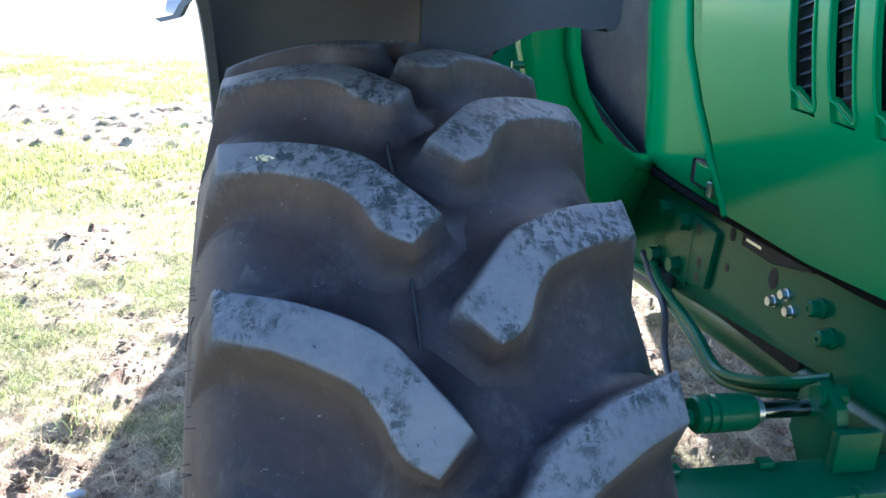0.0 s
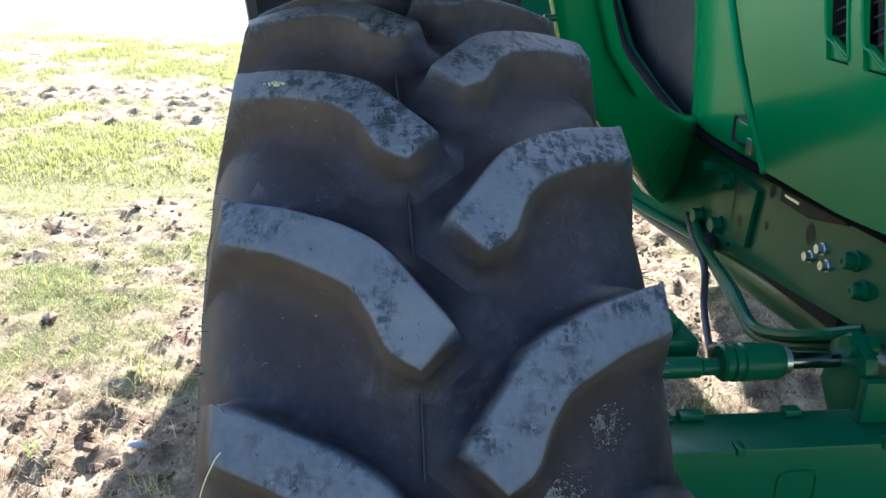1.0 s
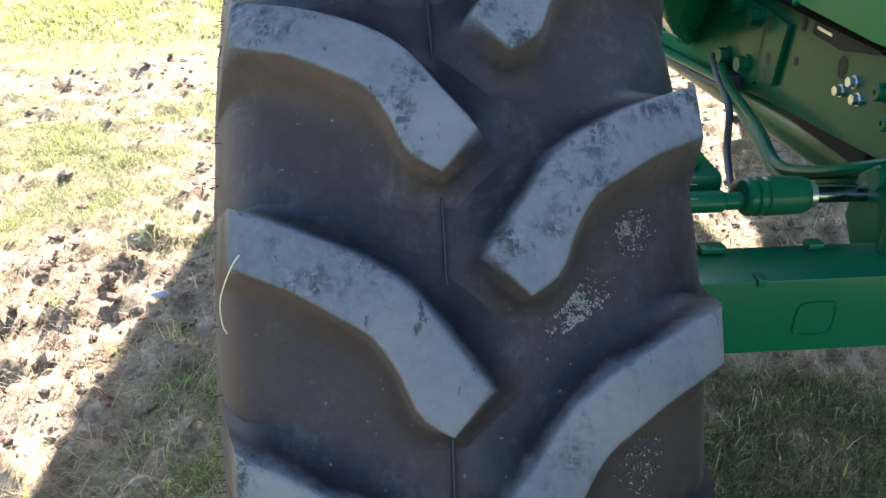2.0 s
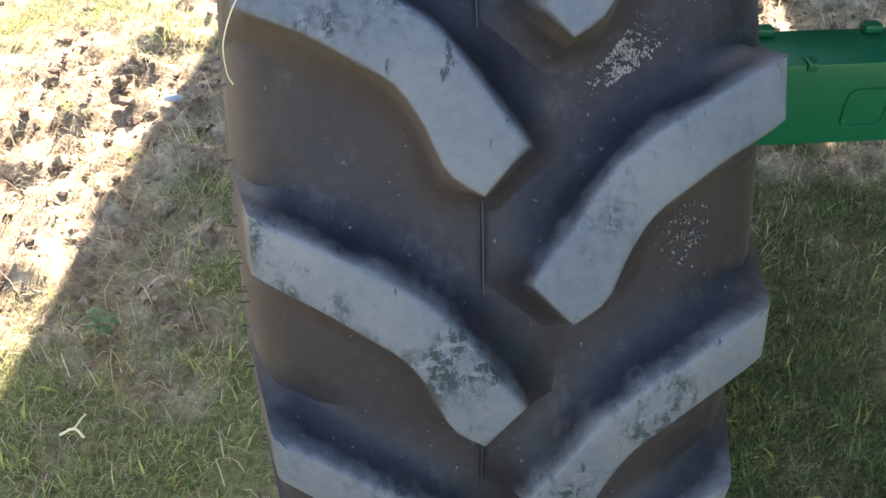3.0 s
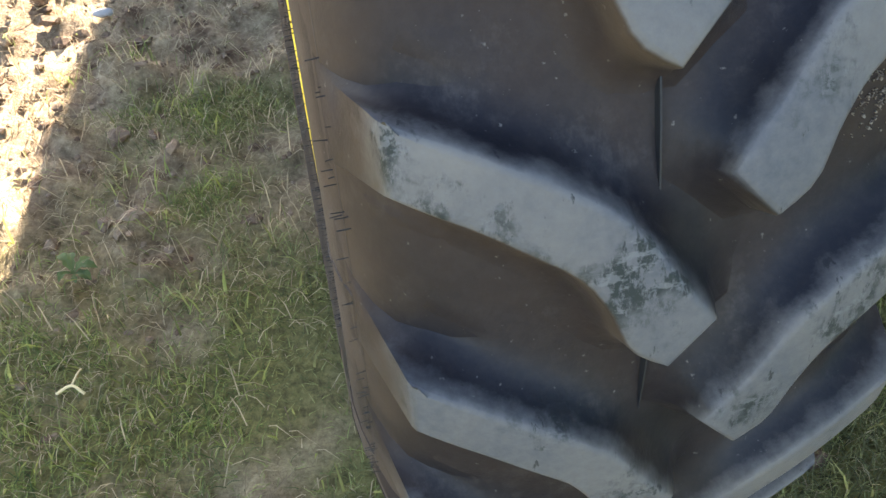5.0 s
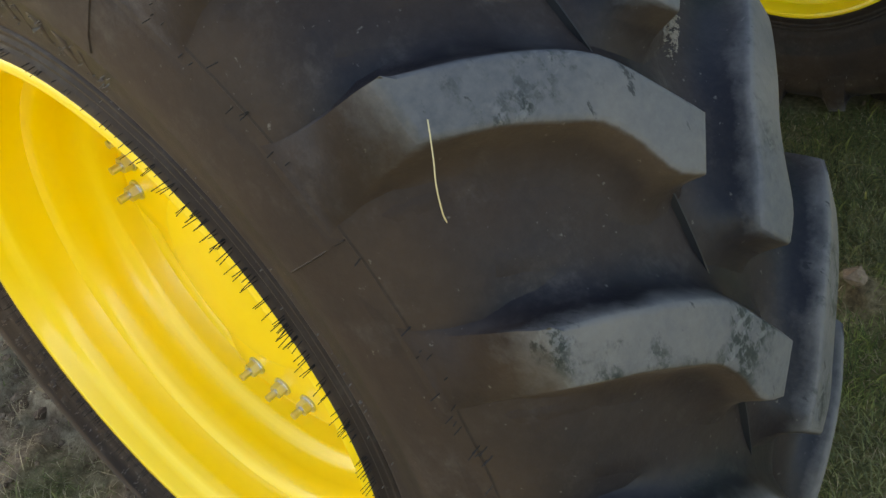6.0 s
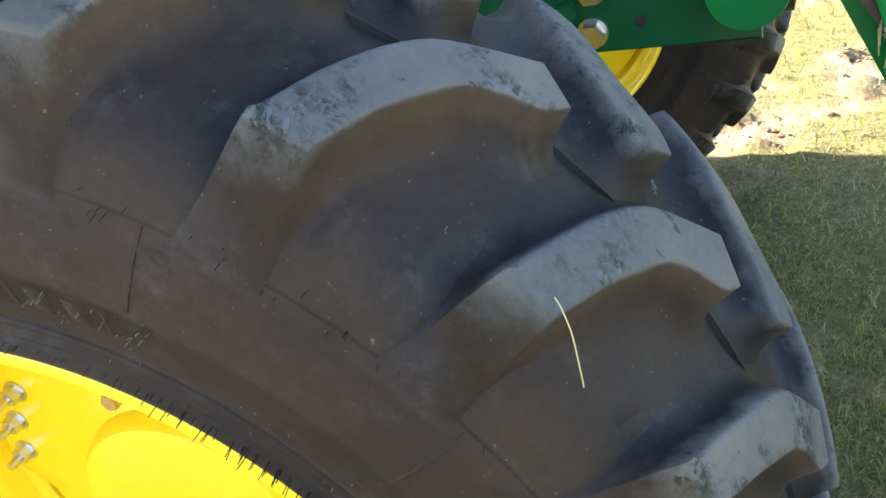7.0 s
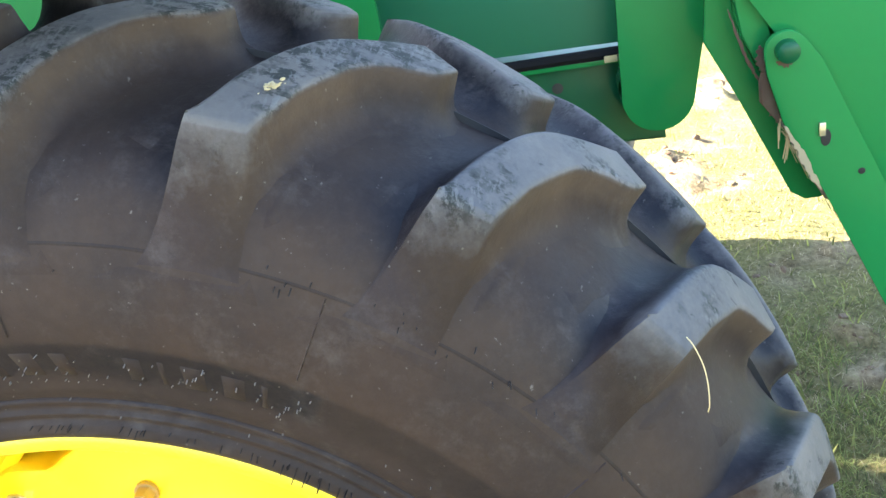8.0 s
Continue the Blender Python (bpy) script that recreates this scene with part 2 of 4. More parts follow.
CARCASS = [(0.0, 0.754), (0.03, 0.753), (0.06, 0.7505), (0.09, 0.746), (0.12, 0.740), (0.15, 0.732), (0.175, 0.723), (0.195, 0.711), (0.2115, 0.695), (0.2245, 0.674), (0.2365, 0.645),
           (0.2455, 0.612), (0.2500, 0.580), (0.2495, 0.556), (0.2480, 0.549), (0.2425, 0.524), (0.2365, 0.504), (0.2370, 0.499), (0.2325, 0.488), (0.229, 0.481), (0.2315, 0.479), (0.2315, 0.476), (0.2295, 0.474),
           (0.2295, 0.468), (0.232, 0.466), (0.232, 0.463), (0.2295, 0.461), (0.2295, 0.456), (0.2315, 0.454), (0.232, 0.450), (0.2345, 0.4445), (0.2325, 0.4385), (0.2, 0.425)]


def wall_x(r):
    """Half-width of the tyre at a radius on the sidewall."""
    line = [q for q in CARCASS[8:]][::-1]
    return float(np.interp(r, [q[1] for q in line], [q[0] for q in line]))


def resample(line, n):
    p = np.array(line, float)
    d = np.concatenate(([0], np.cumsum(np.hypot(np.diff(p[:, 0]) * 0.0135, np.diff(p[:, 1])))))
    t = np.linspace(0, d[-1], n)
    return np.stack([np.interp(t, d, p[:, 0]), np.interp(t, d, p[:, 1])], 1)


def soften(p):
    q = p.copy()
    q[1:-1] = 0.25 * p[:-2] + 0.5 * p[1:-1] + 0.25 * p[2:]
    return q


LOW_X, LOW_A = [q[1] for q in LOWER[::-1]], [q[0] for q in LOWER[::-1]]
UP_X, UP_A = [q[1] for q in UPPER[::-1]], [q[0] for q in UPPER[::-1]]


def dust_at(phi, x):
    """Dust clings below a lug and on the sidewall and is rubbed off just above a lug; phi in degrees, x across the tyre."""
    best = 9.0
    for side in (-1, 1):
        mark = FIRST + (0 if side < 0 else HALF * PITCH)
        own = x * side >= 0
        ax = abs(x) if own else 0.0
        below = ((mark + float(np.interp(ax, LOW_X, LOW_A)) - phi) / PITCH) % 1.0
        above = ((phi - mark - float(np.interp(ax, UP_X, UP_A))) / PITCH) % 1.0
        d = float(np.interp(below, [0, 0.08, 0.3, 0.5, 1], [1.15, 1.05, 0.8, 0.55, 0.5])) if own else 1.0
        clean = float(np.interp(above + (0 if own else 5 * abs(x)), [0.0, 0.1, 0.24], [0.1, 0.14, 1.0]))
        best = min(best, d * clean)
    best *= 0.4 + 0.6 * min(abs(x) / 0.12, 1)
    side = min(max((abs(x) - 0.200) / 0.026, 0), 1)
    return best * (1 - side) + 0.95 * side


def hug(x, r, most):
    """Bring a point (x, r) to within a distance of the carcass, along its outward normal."""
    p, best = Vector((x, r)), None
    line = [(-q[0], q[1]) for q in CARCASS[6:0:-1]] + CARCASS[:16]
    for (x0, r0), (x1, r1) in zip(line, line[1:]):
        q, d = Vector((x0, r0)), Vector((x1 - x0, r1 - r0))
        foot = q + d * min(max((p - q).dot(d) / d.dot(d), 0), 1)
        if best is None or (p - foot).length < best[0]:
            best = ((p - foot).length, foot, Vector((-d.y, d.x)).normalized())
    gap = (p - best[1]).dot(best[2])
    p = best[1] + best[2] * (min(gap, most) if most > 0.003 else most)
    return p.x, p.y


def clay_at(phi, x):
    """Ochre clay caked in the corner below a lug."""
    below = ((FIRST + (0 if x < 0 else HALF * PITCH) + float(np.interp(abs(x), LOW_X, LOW_A)) - phi) / PITCH) % 1.0
    return float(np.interp(below, [0, 0.04, 0.064, 0.1, 0.14], [0.7, 0.5, 0.32, 0.12, 0])) * min(max((0.235 - abs(x)) / 0.03, 0), 1) * min(max((abs(x) - 0.025) / 0.04, 0), 1)


def lug_mesh(side):
    """One lug, its mark at angle 0, on the side -1 (outer) or +1 (inner)."""
    n = 19
    lo, up = soften(resample(LOWER, n)), soften(soften(resample(UPPER, n)))
    loop = np.concatenate([lo, up[::-1]])
    flat = np.stack([np.radians(loop[:, 0]) * 0.78, loop[:, 1]], 1)
    nxt, prv = np.roll(flat, -1, 0), np.roll(flat, 1, 0)
    tan = (nxt - prv) / np.linalg.norm(nxt - prv, axis=1, keepdims=True)
    out = np.stack([tan[:, 1], -tan[:, 0]], 1)
    if np.sum((flat - flat.mean(0)) * out) < 0:
        out = -out
    bm = bmesh.new()
    m = len(loop)
    rings, dusty, clay, worn = [], [], [], []
    skin_x, skin_r = [q[0] for q in CARCASS[:9]], [q[1] for q in CARCASS[:9]]
    # offsets outwards from the face's edge, the drop below it as a part of the height, wear of trailing and leading flank, clay
    for off, drop, rub, rub_lead, ochre in ((-0.005, 0.0, 1, 1, 0), (-0.0015, 0.01, 0.85, 0.8, 0), (0.001, 0.055, 0.6, 0.35, 0.7), (0.003, 0.15, 0.45, 0.1, 1.0), (0.0065, 0.38, 0.28, 0, 0.9),
                                            (0.011, 0.60, 0.1, 0, 0.6), (0.018, 0.79, 0, 0, 0.3), (0.028, 0.91, 0, 0, 0.1), (0.040, 0.968, 0, 0, 0), (0.055, 0.993, 0, 0, 0), (0.068, 1.012, 0, 0, 0)):
        ring = []
        for k in range(m):
            trailing = k >= n
            wide = off if off <= 0 else float(np.interp(off, [0, 0.028, 0.04, 0.055, 0.068], [0, 0.0364, 0.046, 0.060, 0.076] if trailing else [0, 0.021, 0.026, 0.032, 0.039]))
            p = flat[k] + out[k] * wide
            blend = max(0.0, 1 - min(k, m - 1 - k) / 4.0)
            a = p[0] / 0.78
            xx = min(p[1], 0.212)
            r = crown(xx) - drop * (crown(xx) - float(np.interp(abs(xx), skin_x, skin_r)))
            x = min(p[1], 0.214)
            if blend > 0:
                # the shoulder end runs down the sidewall and sinks into it
                a2 = (flat[k][0] + (1 if trailing else -1) * max(off, 0) * (1.3 if trailing else 0.7)) / 0.78
                x2 = 0.212 + 0.0335 * drop - 0.045 * max(drop - 0.7, 0) ** 2 + min(off, 0) * 0.8
                r2 = crown(0.212) - 0.14 * drop
                if k in (0, m - 1):
                    a, x, r = a2, x2, r2
                else:
                    w = blend * 0.45
                    a, x, r = a * (1 - w) + a2 * w, x * (1 - w * 0.3) + min(x2, 0.23) * w * 0.3, r * (1 - w * 0.5) + r2 * w * 0.5
            if off > 0.015:
                x, r = hug(x, r, float(np.interp(off, [0.018, 0.028, 0.04, 0.055, 0.068], [0.014, 0.006, 0.0019, 0.0005, -0.0004])))
            ring.append(bm.verts.new((side * x, -r * math.cos(a), r * math.sin(a))))
            deg = math.degrees(a)
            mark = FIRST + (0 if side < 0 else HALF * PITCH)
            d = dust_at(mark + deg - (0 if trailing else 0.4), side * x)
            dusty.append(d * (1 - blend * (1 - drop)) + max(d, 0.6) * blend * (1 - drop) if drop < 1 else d)
            clay.append(0 if trailing else (ochre * (1 - 0.5 * blend) if off < 0.009 else clay_at(mark + deg, side * x)))
            worn.append((rub if trailing else rub_lead) * (1 - blend) + (rub * 0.9 if off > -0.001 else 1) * blend)
        rings.append(ring)
    for i in range(n - 1):
        bm.faces.new((rings[0][i], rings[0][i + 1], rings[0][m - 2 - i], rings[0][m - 1 - i]))
    for j in range(len(rings) - 1):
        for k in range(m):
            bm.faces.new((rings[j][k], rings[j][(k + 1) % m], rings[j + 1][(k + 1) % m], rings[j + 1][k]))
    me = mesh_of("lug", bm, TREAD, angle=75)
    for name, values in (("dust", dusty), ("ochre", clay), ("wear", worn)):
        me.attributes.new(name, "FLOAT", "POINT").data.foreach_set("value", values)
    return me


def tyre_mesh(steps=552):
    """The carcass; dust clings under each lug and on the sidewalls, and is rubbed off above the lugs."""
    half = [q for p, q2 in zip(CARCASS[:7], CARCASS[1:8]) for q in (p, ((p[0] + q2[0]) / 2, (p[1] + q2[1]) / 2))] + CARCASS[7:]
    prof = [(-x, r) for x, r in half[::-1]] + half[1:]
    bm = revolve(prof, steps)
    dusty, clay = [], []
    for i in range(steps):
        phi = 360 * i / steps
        for x, r in prof:
            dusty.append(dust_at(phi, x) if r > 0.552 else ((0.08 if (phi - 58) % 120 < 62 else 0.45) if r > 0.51 else 0.7))
            # The shoulder ring is tinted paler for the field's glancing reflection.
            clay.append(max(clay_at(phi, x) if r > 0.63 else 0, 0.32 * max(0, 1 - abs(r - 0.655) / 0.055) if abs(x) > 0.2 else 0))
    me = mesh_of("tyre", bm, RUBBER, angle=60)
    me.attributes.new("dust", "FLOAT", "POINT").data.foreach_set("value", dusty)
    me.attributes.new("ochre", "FLOAT", "POINT").data.foreach_set("value", clay)
    return me


def nibs(rings, seed, side=-1, radius=0.0007):
    """Rubber moulding whiskers that stand out of a sidewall: (count, r, spread of r, length, first and last degree)."""
    rnd = random.Random(seed)
    bm = bmesh.new()
    for count, r0, dr, length, lo, hi in rings:
        for _ in range(count):
            a = radians(rnd.uniform(lo, hi))
            r = r0 + rnd.uniform(-dr, dr)
            ln = length * rnd.uniform(0.6, 1.2)
            foot = Vector((side * (wall_x(r) - 0.003), -r * math.cos(a), r * math.sin(a)))
            out = Vector((side * ln, rnd.uniform(-0.12, 0.12) * ln, rnd.uniform(-0.25, 0.05) * ln))
            u, w = Vector((0, math.cos(a), -math.sin(a))) * radius, Vector((0, math.sin(a), math.cos(a))) * radius
            base = [bm.verts.new(foot + q) for q in (u, w, -u, -w)]
            tip = [bm.verts.new(foot + out + q * 0.7) for q in (u, w, -u, -w)]
            for k in range(4):
                bm.faces.new((base[k], base[(k + 1) % 4], tip[(k + 1) % 4], tip[k]))
            bm.faces.new(tip)
    return bm


def sidewall_bar(width, slant=0.5):
    """One moulded bar of the sidewall's writing, low and as wide as a letter."""
    bm = bmesh.new()
    def ring(inset, out):
        rows = []
        for u, v in ((0, 0), (0.5, 0), (1, 0), (1, 1), (0.5, 1), (0, 1)):
            r = 0.512 + inset + (0.030 - 2 * inset) * v
            a = radians(width * u + slant * v + (0.5 - u) * 2 * math.degrees(inset) / 0.52)
            rows.append(bm.verts.new((-wall_x(r) - out, -r * math.cos(a), r * math.sin(a))))
        return rows

    b0, b1 = ring(0.0, -0.0012), ring(0.0022, 0.0007)
    bm.faces.new(b1)
    for k in range(6):
        bm.faces.new((b0[k], b0[(k + 1) % 6], b1[(k + 1) % 6], b1[k]))
    me = mesh_of("sidewall_bar", bm, NIB_MARK, angle=60)
    me.attributes.new("dust", "FLOAT", "POINT").data.foreach_set("value", [0.25] * 6 + [0.55] * 6)
    return me


def dusted(me, value):
    me.attributes.new("dust", "FLOAT", "POINT").data.foreach_set("value", [value] * len(me.vertices))
    return me


def tread_seam():
    """The seam round the middle of the tread."""
    return dusted(mesh_of("tread_seam", revolve([(-0.0330, 0.751), (-0.0318, 0.7602), (-0.0304, 0.7603), (-0.0294, 0.751)], 276), NIB), 0.1)


def shoulder_seam():
    """The thin moulding line round the shoulder."""
    x = wall_x(0.642)
    return dusted(mesh_of("shoulder_seam", revolve([(-x + 0.0006, 0.6446), (-x - 0.0003, 0.6424), (-x - 0.0003, 0.6416), (-x + 0.0004, 0.6394)], 276), RUBBER), 0.6)


def sidewall_seam():
    """A short radial seam on the sidewall."""
    bm = bmesh.new()
    q = [bm.verts.new((-x - h, -r * math.cos(d), r * math.sin(d))) for r, x in ((q, wall_x(q)) for q in (0.56, 0.58, 0.6, 0.612, 0.625, 0.64)) for d, h in ((-0.0022, -0.001), (0, 0.0014), (0.0022, -0.001))]
    for j in range(0, 15, 3):
        bm.faces.new((q[j], q[j + 1], q[j + 4], q[j + 3])), bm.faces.new((q[j + 1], q[j + 2], q[j + 5], q[j + 4]))
    return dusted(mesh_of("sidewall_seam", bm, RUBBER), 0.8)


def centre_disc():
    """The wheel's dished centre: four arms to the rim, cut straight between them, round a hub."""
    bm = bmesh.new()
    steps = 144
    arms = (67, 157, 255, 337)

    def reach(a):
        d = min(abs((a - b + 180) % 360 - 180) for b in arms)
        t = min(max((d - 17) / 12, 0), 1)
        return 0.338 + (0.288 / math.cos(radians(max(0, 45 - d) * 0.3)) - 0.338) * (t * t * (3 - 2 * t))

    profile = []
    for i in range(steps):
        deg = 360 * i / steps
        a, R = radians(deg), reach(deg)
        ring = [(0.04, R - 0.004), (0.04, R), (-0.004, R), (-0.010, R - 0.002), (-0.012, R - 0.007), (-0.012, max(R - 0.05, 0.225)), (-0.02, 0.215), (-0.024, 0.2), (-0.026, 0.176), (-0.030, 0.168), (-0.05, 0.163), (-0.058, 0.157), (-0.062, 0.146), (-0.063, 0.06), (-0.063, 0.0005)]
        profile.append([bm.verts.new((x, -r * math.cos(a), r * math.sin(a))) for x, r in ring])
    for i in range(steps):
        p, q = profile[i], profile[(i + 1) % steps]
        for j in range(len(p) - 1):
            bm.faces.new((p[j], p[j + 1], q[j + 1], q[j]))
    return bm


def wheel(parent, name):
    rim = part(name, revolve(RIM, 144), YELLOW, parent, "yellow steel rim carrying a black lugged tyre")
    rim.location = HUB
    part("tyre", tyre_mesh(), None, rim, "black farm tyre, dusty brown at the shoulders")
    for side in (-1, 1):
        me = lug_mesh(side)
        for k in range(LUGS):
            lug = part("lug", me, None, rim)
            lug.rotation_euler.x = -radians(FIRST - (k - (0 if side < 0 else HALF)) * PITCH)
    part("centre_disc", centre_disc(), YELLOW, rim, angle=30)
    stud = mesh_of("stud", hex_bolt(0.024, 0.02, 1.5, 0.018), ZINC, angle=30)
    for middle in (67, 157, 255, 337):
        for d in (-12, 0, 12):
            a = radians(middle + d)
            part("stud", stud, None, rim, "zinc plated stud and nut").location = (-0.011, -0.3 * math.cos(a), 0.3 * math.sin(a))
    nut = part("wheel_nut", hex_bolt(0.023, 0.022, 1.4), GILT, rim, "yellow-tinted cone nut")
    nut.location = (-0.024, -0.195 * math.cos(radians(105)), 0.195 * math.sin(radians(105)))
    tagged(part("whisker_fringe", nibs([(400, 0.4515, 0.0025, 0.02, -225, 58), (60, 0.4515, 0.002, 0.013, 58, 135)], 4, -1, 0.0006), NIB, rim), kind="stuff")
    tagged(part("whisker_fringe", nibs([(68, 0.645, 0.010, 0.012, -25, 66), (30, 0.612, 0.016, 0.006, 80, 335)], 7, -1, 0.0006), NIB_GREY, rim), kind="stuff")
    tagged(part("pale_fringe", nibs([(90, 0.528, 0.016, 0.007, 58, 120), (80, 0.528, 0.016, 0.007, 178, 240), (190, 0.506, 0.003, 0.0055, 0, 360), (50, 0.475, 0.014, 0.006, 0, 360), (40, 0.59, 0.03, 0.003, 0, 360)], 9, -1, 0.0008), SKYLIT_NIB, rim), kind="stuff")
    tagged(part("pale_fringe", nibs([(120, 0.645, 0.02, 0.014, 0, 360)], 5, 1), SKYLIT_NIB, rim), kind="stuff")
    rnd = random.Random(3)
    bars = {w: sidewall_bar(w) for w in (0.9, 1.9, 2.5)}
    for start in (62, 182, 302):
        deg = start
        for i in range(11):
            w = rnd.choice((0.9, 1.9, 2.5))
            if i != 5:
                part("sidewall_bar", bars[w], None, rim).rotation_euler.x = -radians(deg)
            deg += w + 1.3
    part("tread_seam", tread_seam(), None, rim)
    part("shoulder_seam", shoulder_seam(), None, rim)
    seam = sidewall_seam()
    for k in range(14):
        part("sidewall_seam", seam, None, rim).rotation_euler.x = -radians(25.7 * k + 9)
    part("inner_web", revolve([(0.135, 0.372), (0.14, 0.25), (0.11, 0.12)], 72), YELLOW, rim)
    return rim


RIM = [(-0.222, 0.432), (-0.2275, 0.4385), (-0.232, 0.438), (-0.235, 0.432), (-0.234, 0.425), (-0.228, 0.4195), (-0.212, 0.417), (-0.203, 0.412), (-0.197, 0.402), (-0.189, 0.396), (-0.172, 0.394), (-0.142, 0.392), (-0.131, 0.388), (-0.124, 0.377), (-0.116, 0.371),
       (-0.085, 0.369), (-0.062, 0.367), (-0.052, 0.361), (-0.046, 0.352), (-0.036, 0.347), (-0.010, 0.345), (-0.004, 0.341), (0.0, 0.33), (0.005, 0.325), (0.012, 0.325), (0.016, 0.345), (0.05, 0.362), (0.1, 0.366), (0.112, 0.372), (0.12, 0.386), (0.13, 0.392), (0.172, 0.395),
       (0.182, 0.402), (0.19, 0.412), (0.205, 0.416), (0.226, 0.419), (0.238, 0.424), (0.241, 0.431), (0.239, 0.437), (0.2335, 0.4375), (0.226, 0.430)]

tractor = tagged(new("tractor"), "green farm tractor with yellow wheels standing on rough grass", "tractor")
near_wheel = wheel(tractor, "front_wheel")
far_wheel = copy_thing(near_wheel, Matrix.Translation((2.2, 0, 0.755)))
far_wheel.parent = tractor
far_wheel.scale.x = -1


# ---- mudguards ----
def fender(parent, steps=61):
    outer = [(-0.262, 0.876), (-0.245, 0.884), (-0.236, 0.905), (-0.215, 0.935), (-0.17, 0.958), (-0.09, 0.970), (0.0, 0.973), (0.06, 0.971), (0.11, 0.964), (0.145, 0.945), (0.165, 0.915), (0.172, 0.888), (0.185, 0.878)]
    prof = outer + [(x * 0.985, r - 0.006) for x, r in outer[::-1]]
    bm = bmesh.new()
    rings = []
    for i in range(steps):
        t = i / (steps - 1)
        a = radians(68 + 97 * t)
        flare = 0.018 * max(0.0, 1 - t / 0.06) ** 2
        # the inner flange is cut away over the front and reaches down behind; the outer lip rises at the front end
        deg = math.degrees(a)
        inner = float(np.interp(deg, [68, 78, 94, 104, 113], [0.962, 0.962, 0.935, 0.875, 0.815]))
        lift, out = 0.030 * max(0.0, 1 - t / 0.15), 0.04 * float(np.interp(deg, [94, 110], [0, 1]))
        ring = []
        for k, (x, r) in enumerate(prof):
            low = (0.945 - r) / 0.067 if r < 0.945 else 0.0
            if x > 0.135:
                x, r = x + out * low, 0.945 - (0.945 - inner) * low if low else r
            elif x < -0.2:
                x, r = x + 0.3 * lift * low, r + lift * low
            ring.append(bm.verts.new((x * (1 + flare), -(r + flare) * math.cos(a), (r + flare) * math.sin(a))))
        rings.append(ring)
    n = len(prof)
    for p, q in zip(rings, rings[1:]):
        for j in range(n):
            bm.faces.new((p[j], p[(j + 1) % n], q[(j + 1) % n], q[j]))
    bm.faces.new(rings[0]), bm.faces.new(rings[-1][::-1])
    ob = part("fender", bm, SKYLIT_BLACK, parent, "black plastic mudguard over the wheel")
    ob.location = HUB
    return ob


near_fender = fender(tractor)
far_fender = part("fender", near_fender.data, None, tractor, "black plastic mudguard over the wheel")
far_fender.location = (2.2, 0, 0.755)
def cast_arm(line, widths, depth):
    """A cast arm along points, with an oblong section: half-widths across and a half-depth."""
    bm = bmesh.new()
    pts = [Vector(p) for p in line]
    rings = []
    for i, p in enumerate(pts):
        d = (pts[min(i + 1, len(pts) - 1)] - pts[max(i - 1, 0)]).normalized()
        u = d.cross(Vector((0, 1, 0))).normalized()
        w = d.cross(u)
        rings.append([bm.verts.new(p + u * (widths[i] * math.copysign(abs(math.cos(t)) ** 0.5, math.cos(t))) + w * (depth * math.copysign(abs(math.sin(t)) ** 0.5, math.sin(t)))) for t in np.linspace(0, 2 * math.pi, 17)[:-1]])
    for p, q in zip(rings, rings[1:]):
        for k in range(16):
            bm.faces.new((p[k], p[(k + 1) % 16], q[(k + 1) % 16], q[k]))
    bm.faces.new(rings[0][::-1]), bm.faces.new(rings[-1])
    return bm


stay = slab([(0.08, 1.50), (0.2, 1.518), (0.222, 1.54), (0.26, 1.562), (0.32, 1.572), (0.36, 1.568), (0.385, 1.559), (0.40, 1.562), (0.408, 1.575), (0.41, 1.74), (0.08, 1.74)], 0.2, 0.222, 0.006)
for v in stay.verts:
    v.co = v.co.yxz
part("fender_stay", stay, paint("dull_black_steel", (0.022, 0.024, 0.029), 0.6, 0.0, 0.1), tractor, "black stay plate behind the mudguard")
part("fender_bracket", cast_arm([(0.36, 0.46, 1.62), (0.37, 0.46, 1.52), (0.39, 0.47, 1.43), (0.46, 0.52, 1.33), (0.57, 0.63, 1.22), (0.69, 0.80, 1.13), (0.80, 0.99, 1.06), (0.91, 1.14, 1.0)], (0.05, 0.06, 0.054, 0.06, 0.075, 0.095, 0.12, 0.14), 0.03), GREEN, tractor, "green cast mudguard bracket")
part("bracket_rib", cast_arm([(0.40, 0.425, 1.60), (0.41, 0.425, 1.50), (0.44, 0.44, 1.42), (0.52, 0.50, 1.32)], (0.012, 0.014, 0.014, 0.01), 0.02), GREEN, tractor)
part("bracket_bolt", lathe_x([(0.302, 0.0), (0.302, 0.007), (0.325, 0.007)], (0, 0.45, 1.47), 12), GREEN_CAST, tractor)

# ---- frame rail, bonnet ----
RAIL = [(-0.72, 0.985), (-0.4, 0.995), (0.1, 0.947), (0.65, 0.887), (1.0, 0.83), (1.45, 0.79), (2.4, 0.76), (2.4, 1.95), (2.02, 1.95), (1.93, 1.6), (1.82, 1.385), (1.63, 1.253), (1.335, 1.176), (1.09, 1.128), (0.72, 1.115), (0.1, 1.132), (-0.5, 1.155), (-0.72, 1.157)]
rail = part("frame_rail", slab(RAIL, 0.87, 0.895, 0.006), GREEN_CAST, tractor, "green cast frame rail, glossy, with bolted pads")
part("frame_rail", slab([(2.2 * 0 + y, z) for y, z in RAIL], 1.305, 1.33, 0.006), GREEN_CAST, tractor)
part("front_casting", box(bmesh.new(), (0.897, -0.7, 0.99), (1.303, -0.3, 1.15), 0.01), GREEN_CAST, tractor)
part("belly_casting", box(bmesh.new(), (0.93, 0.3, 0.84), (1.27, 2.4, 1.1), 0.02), DARK, tractor)
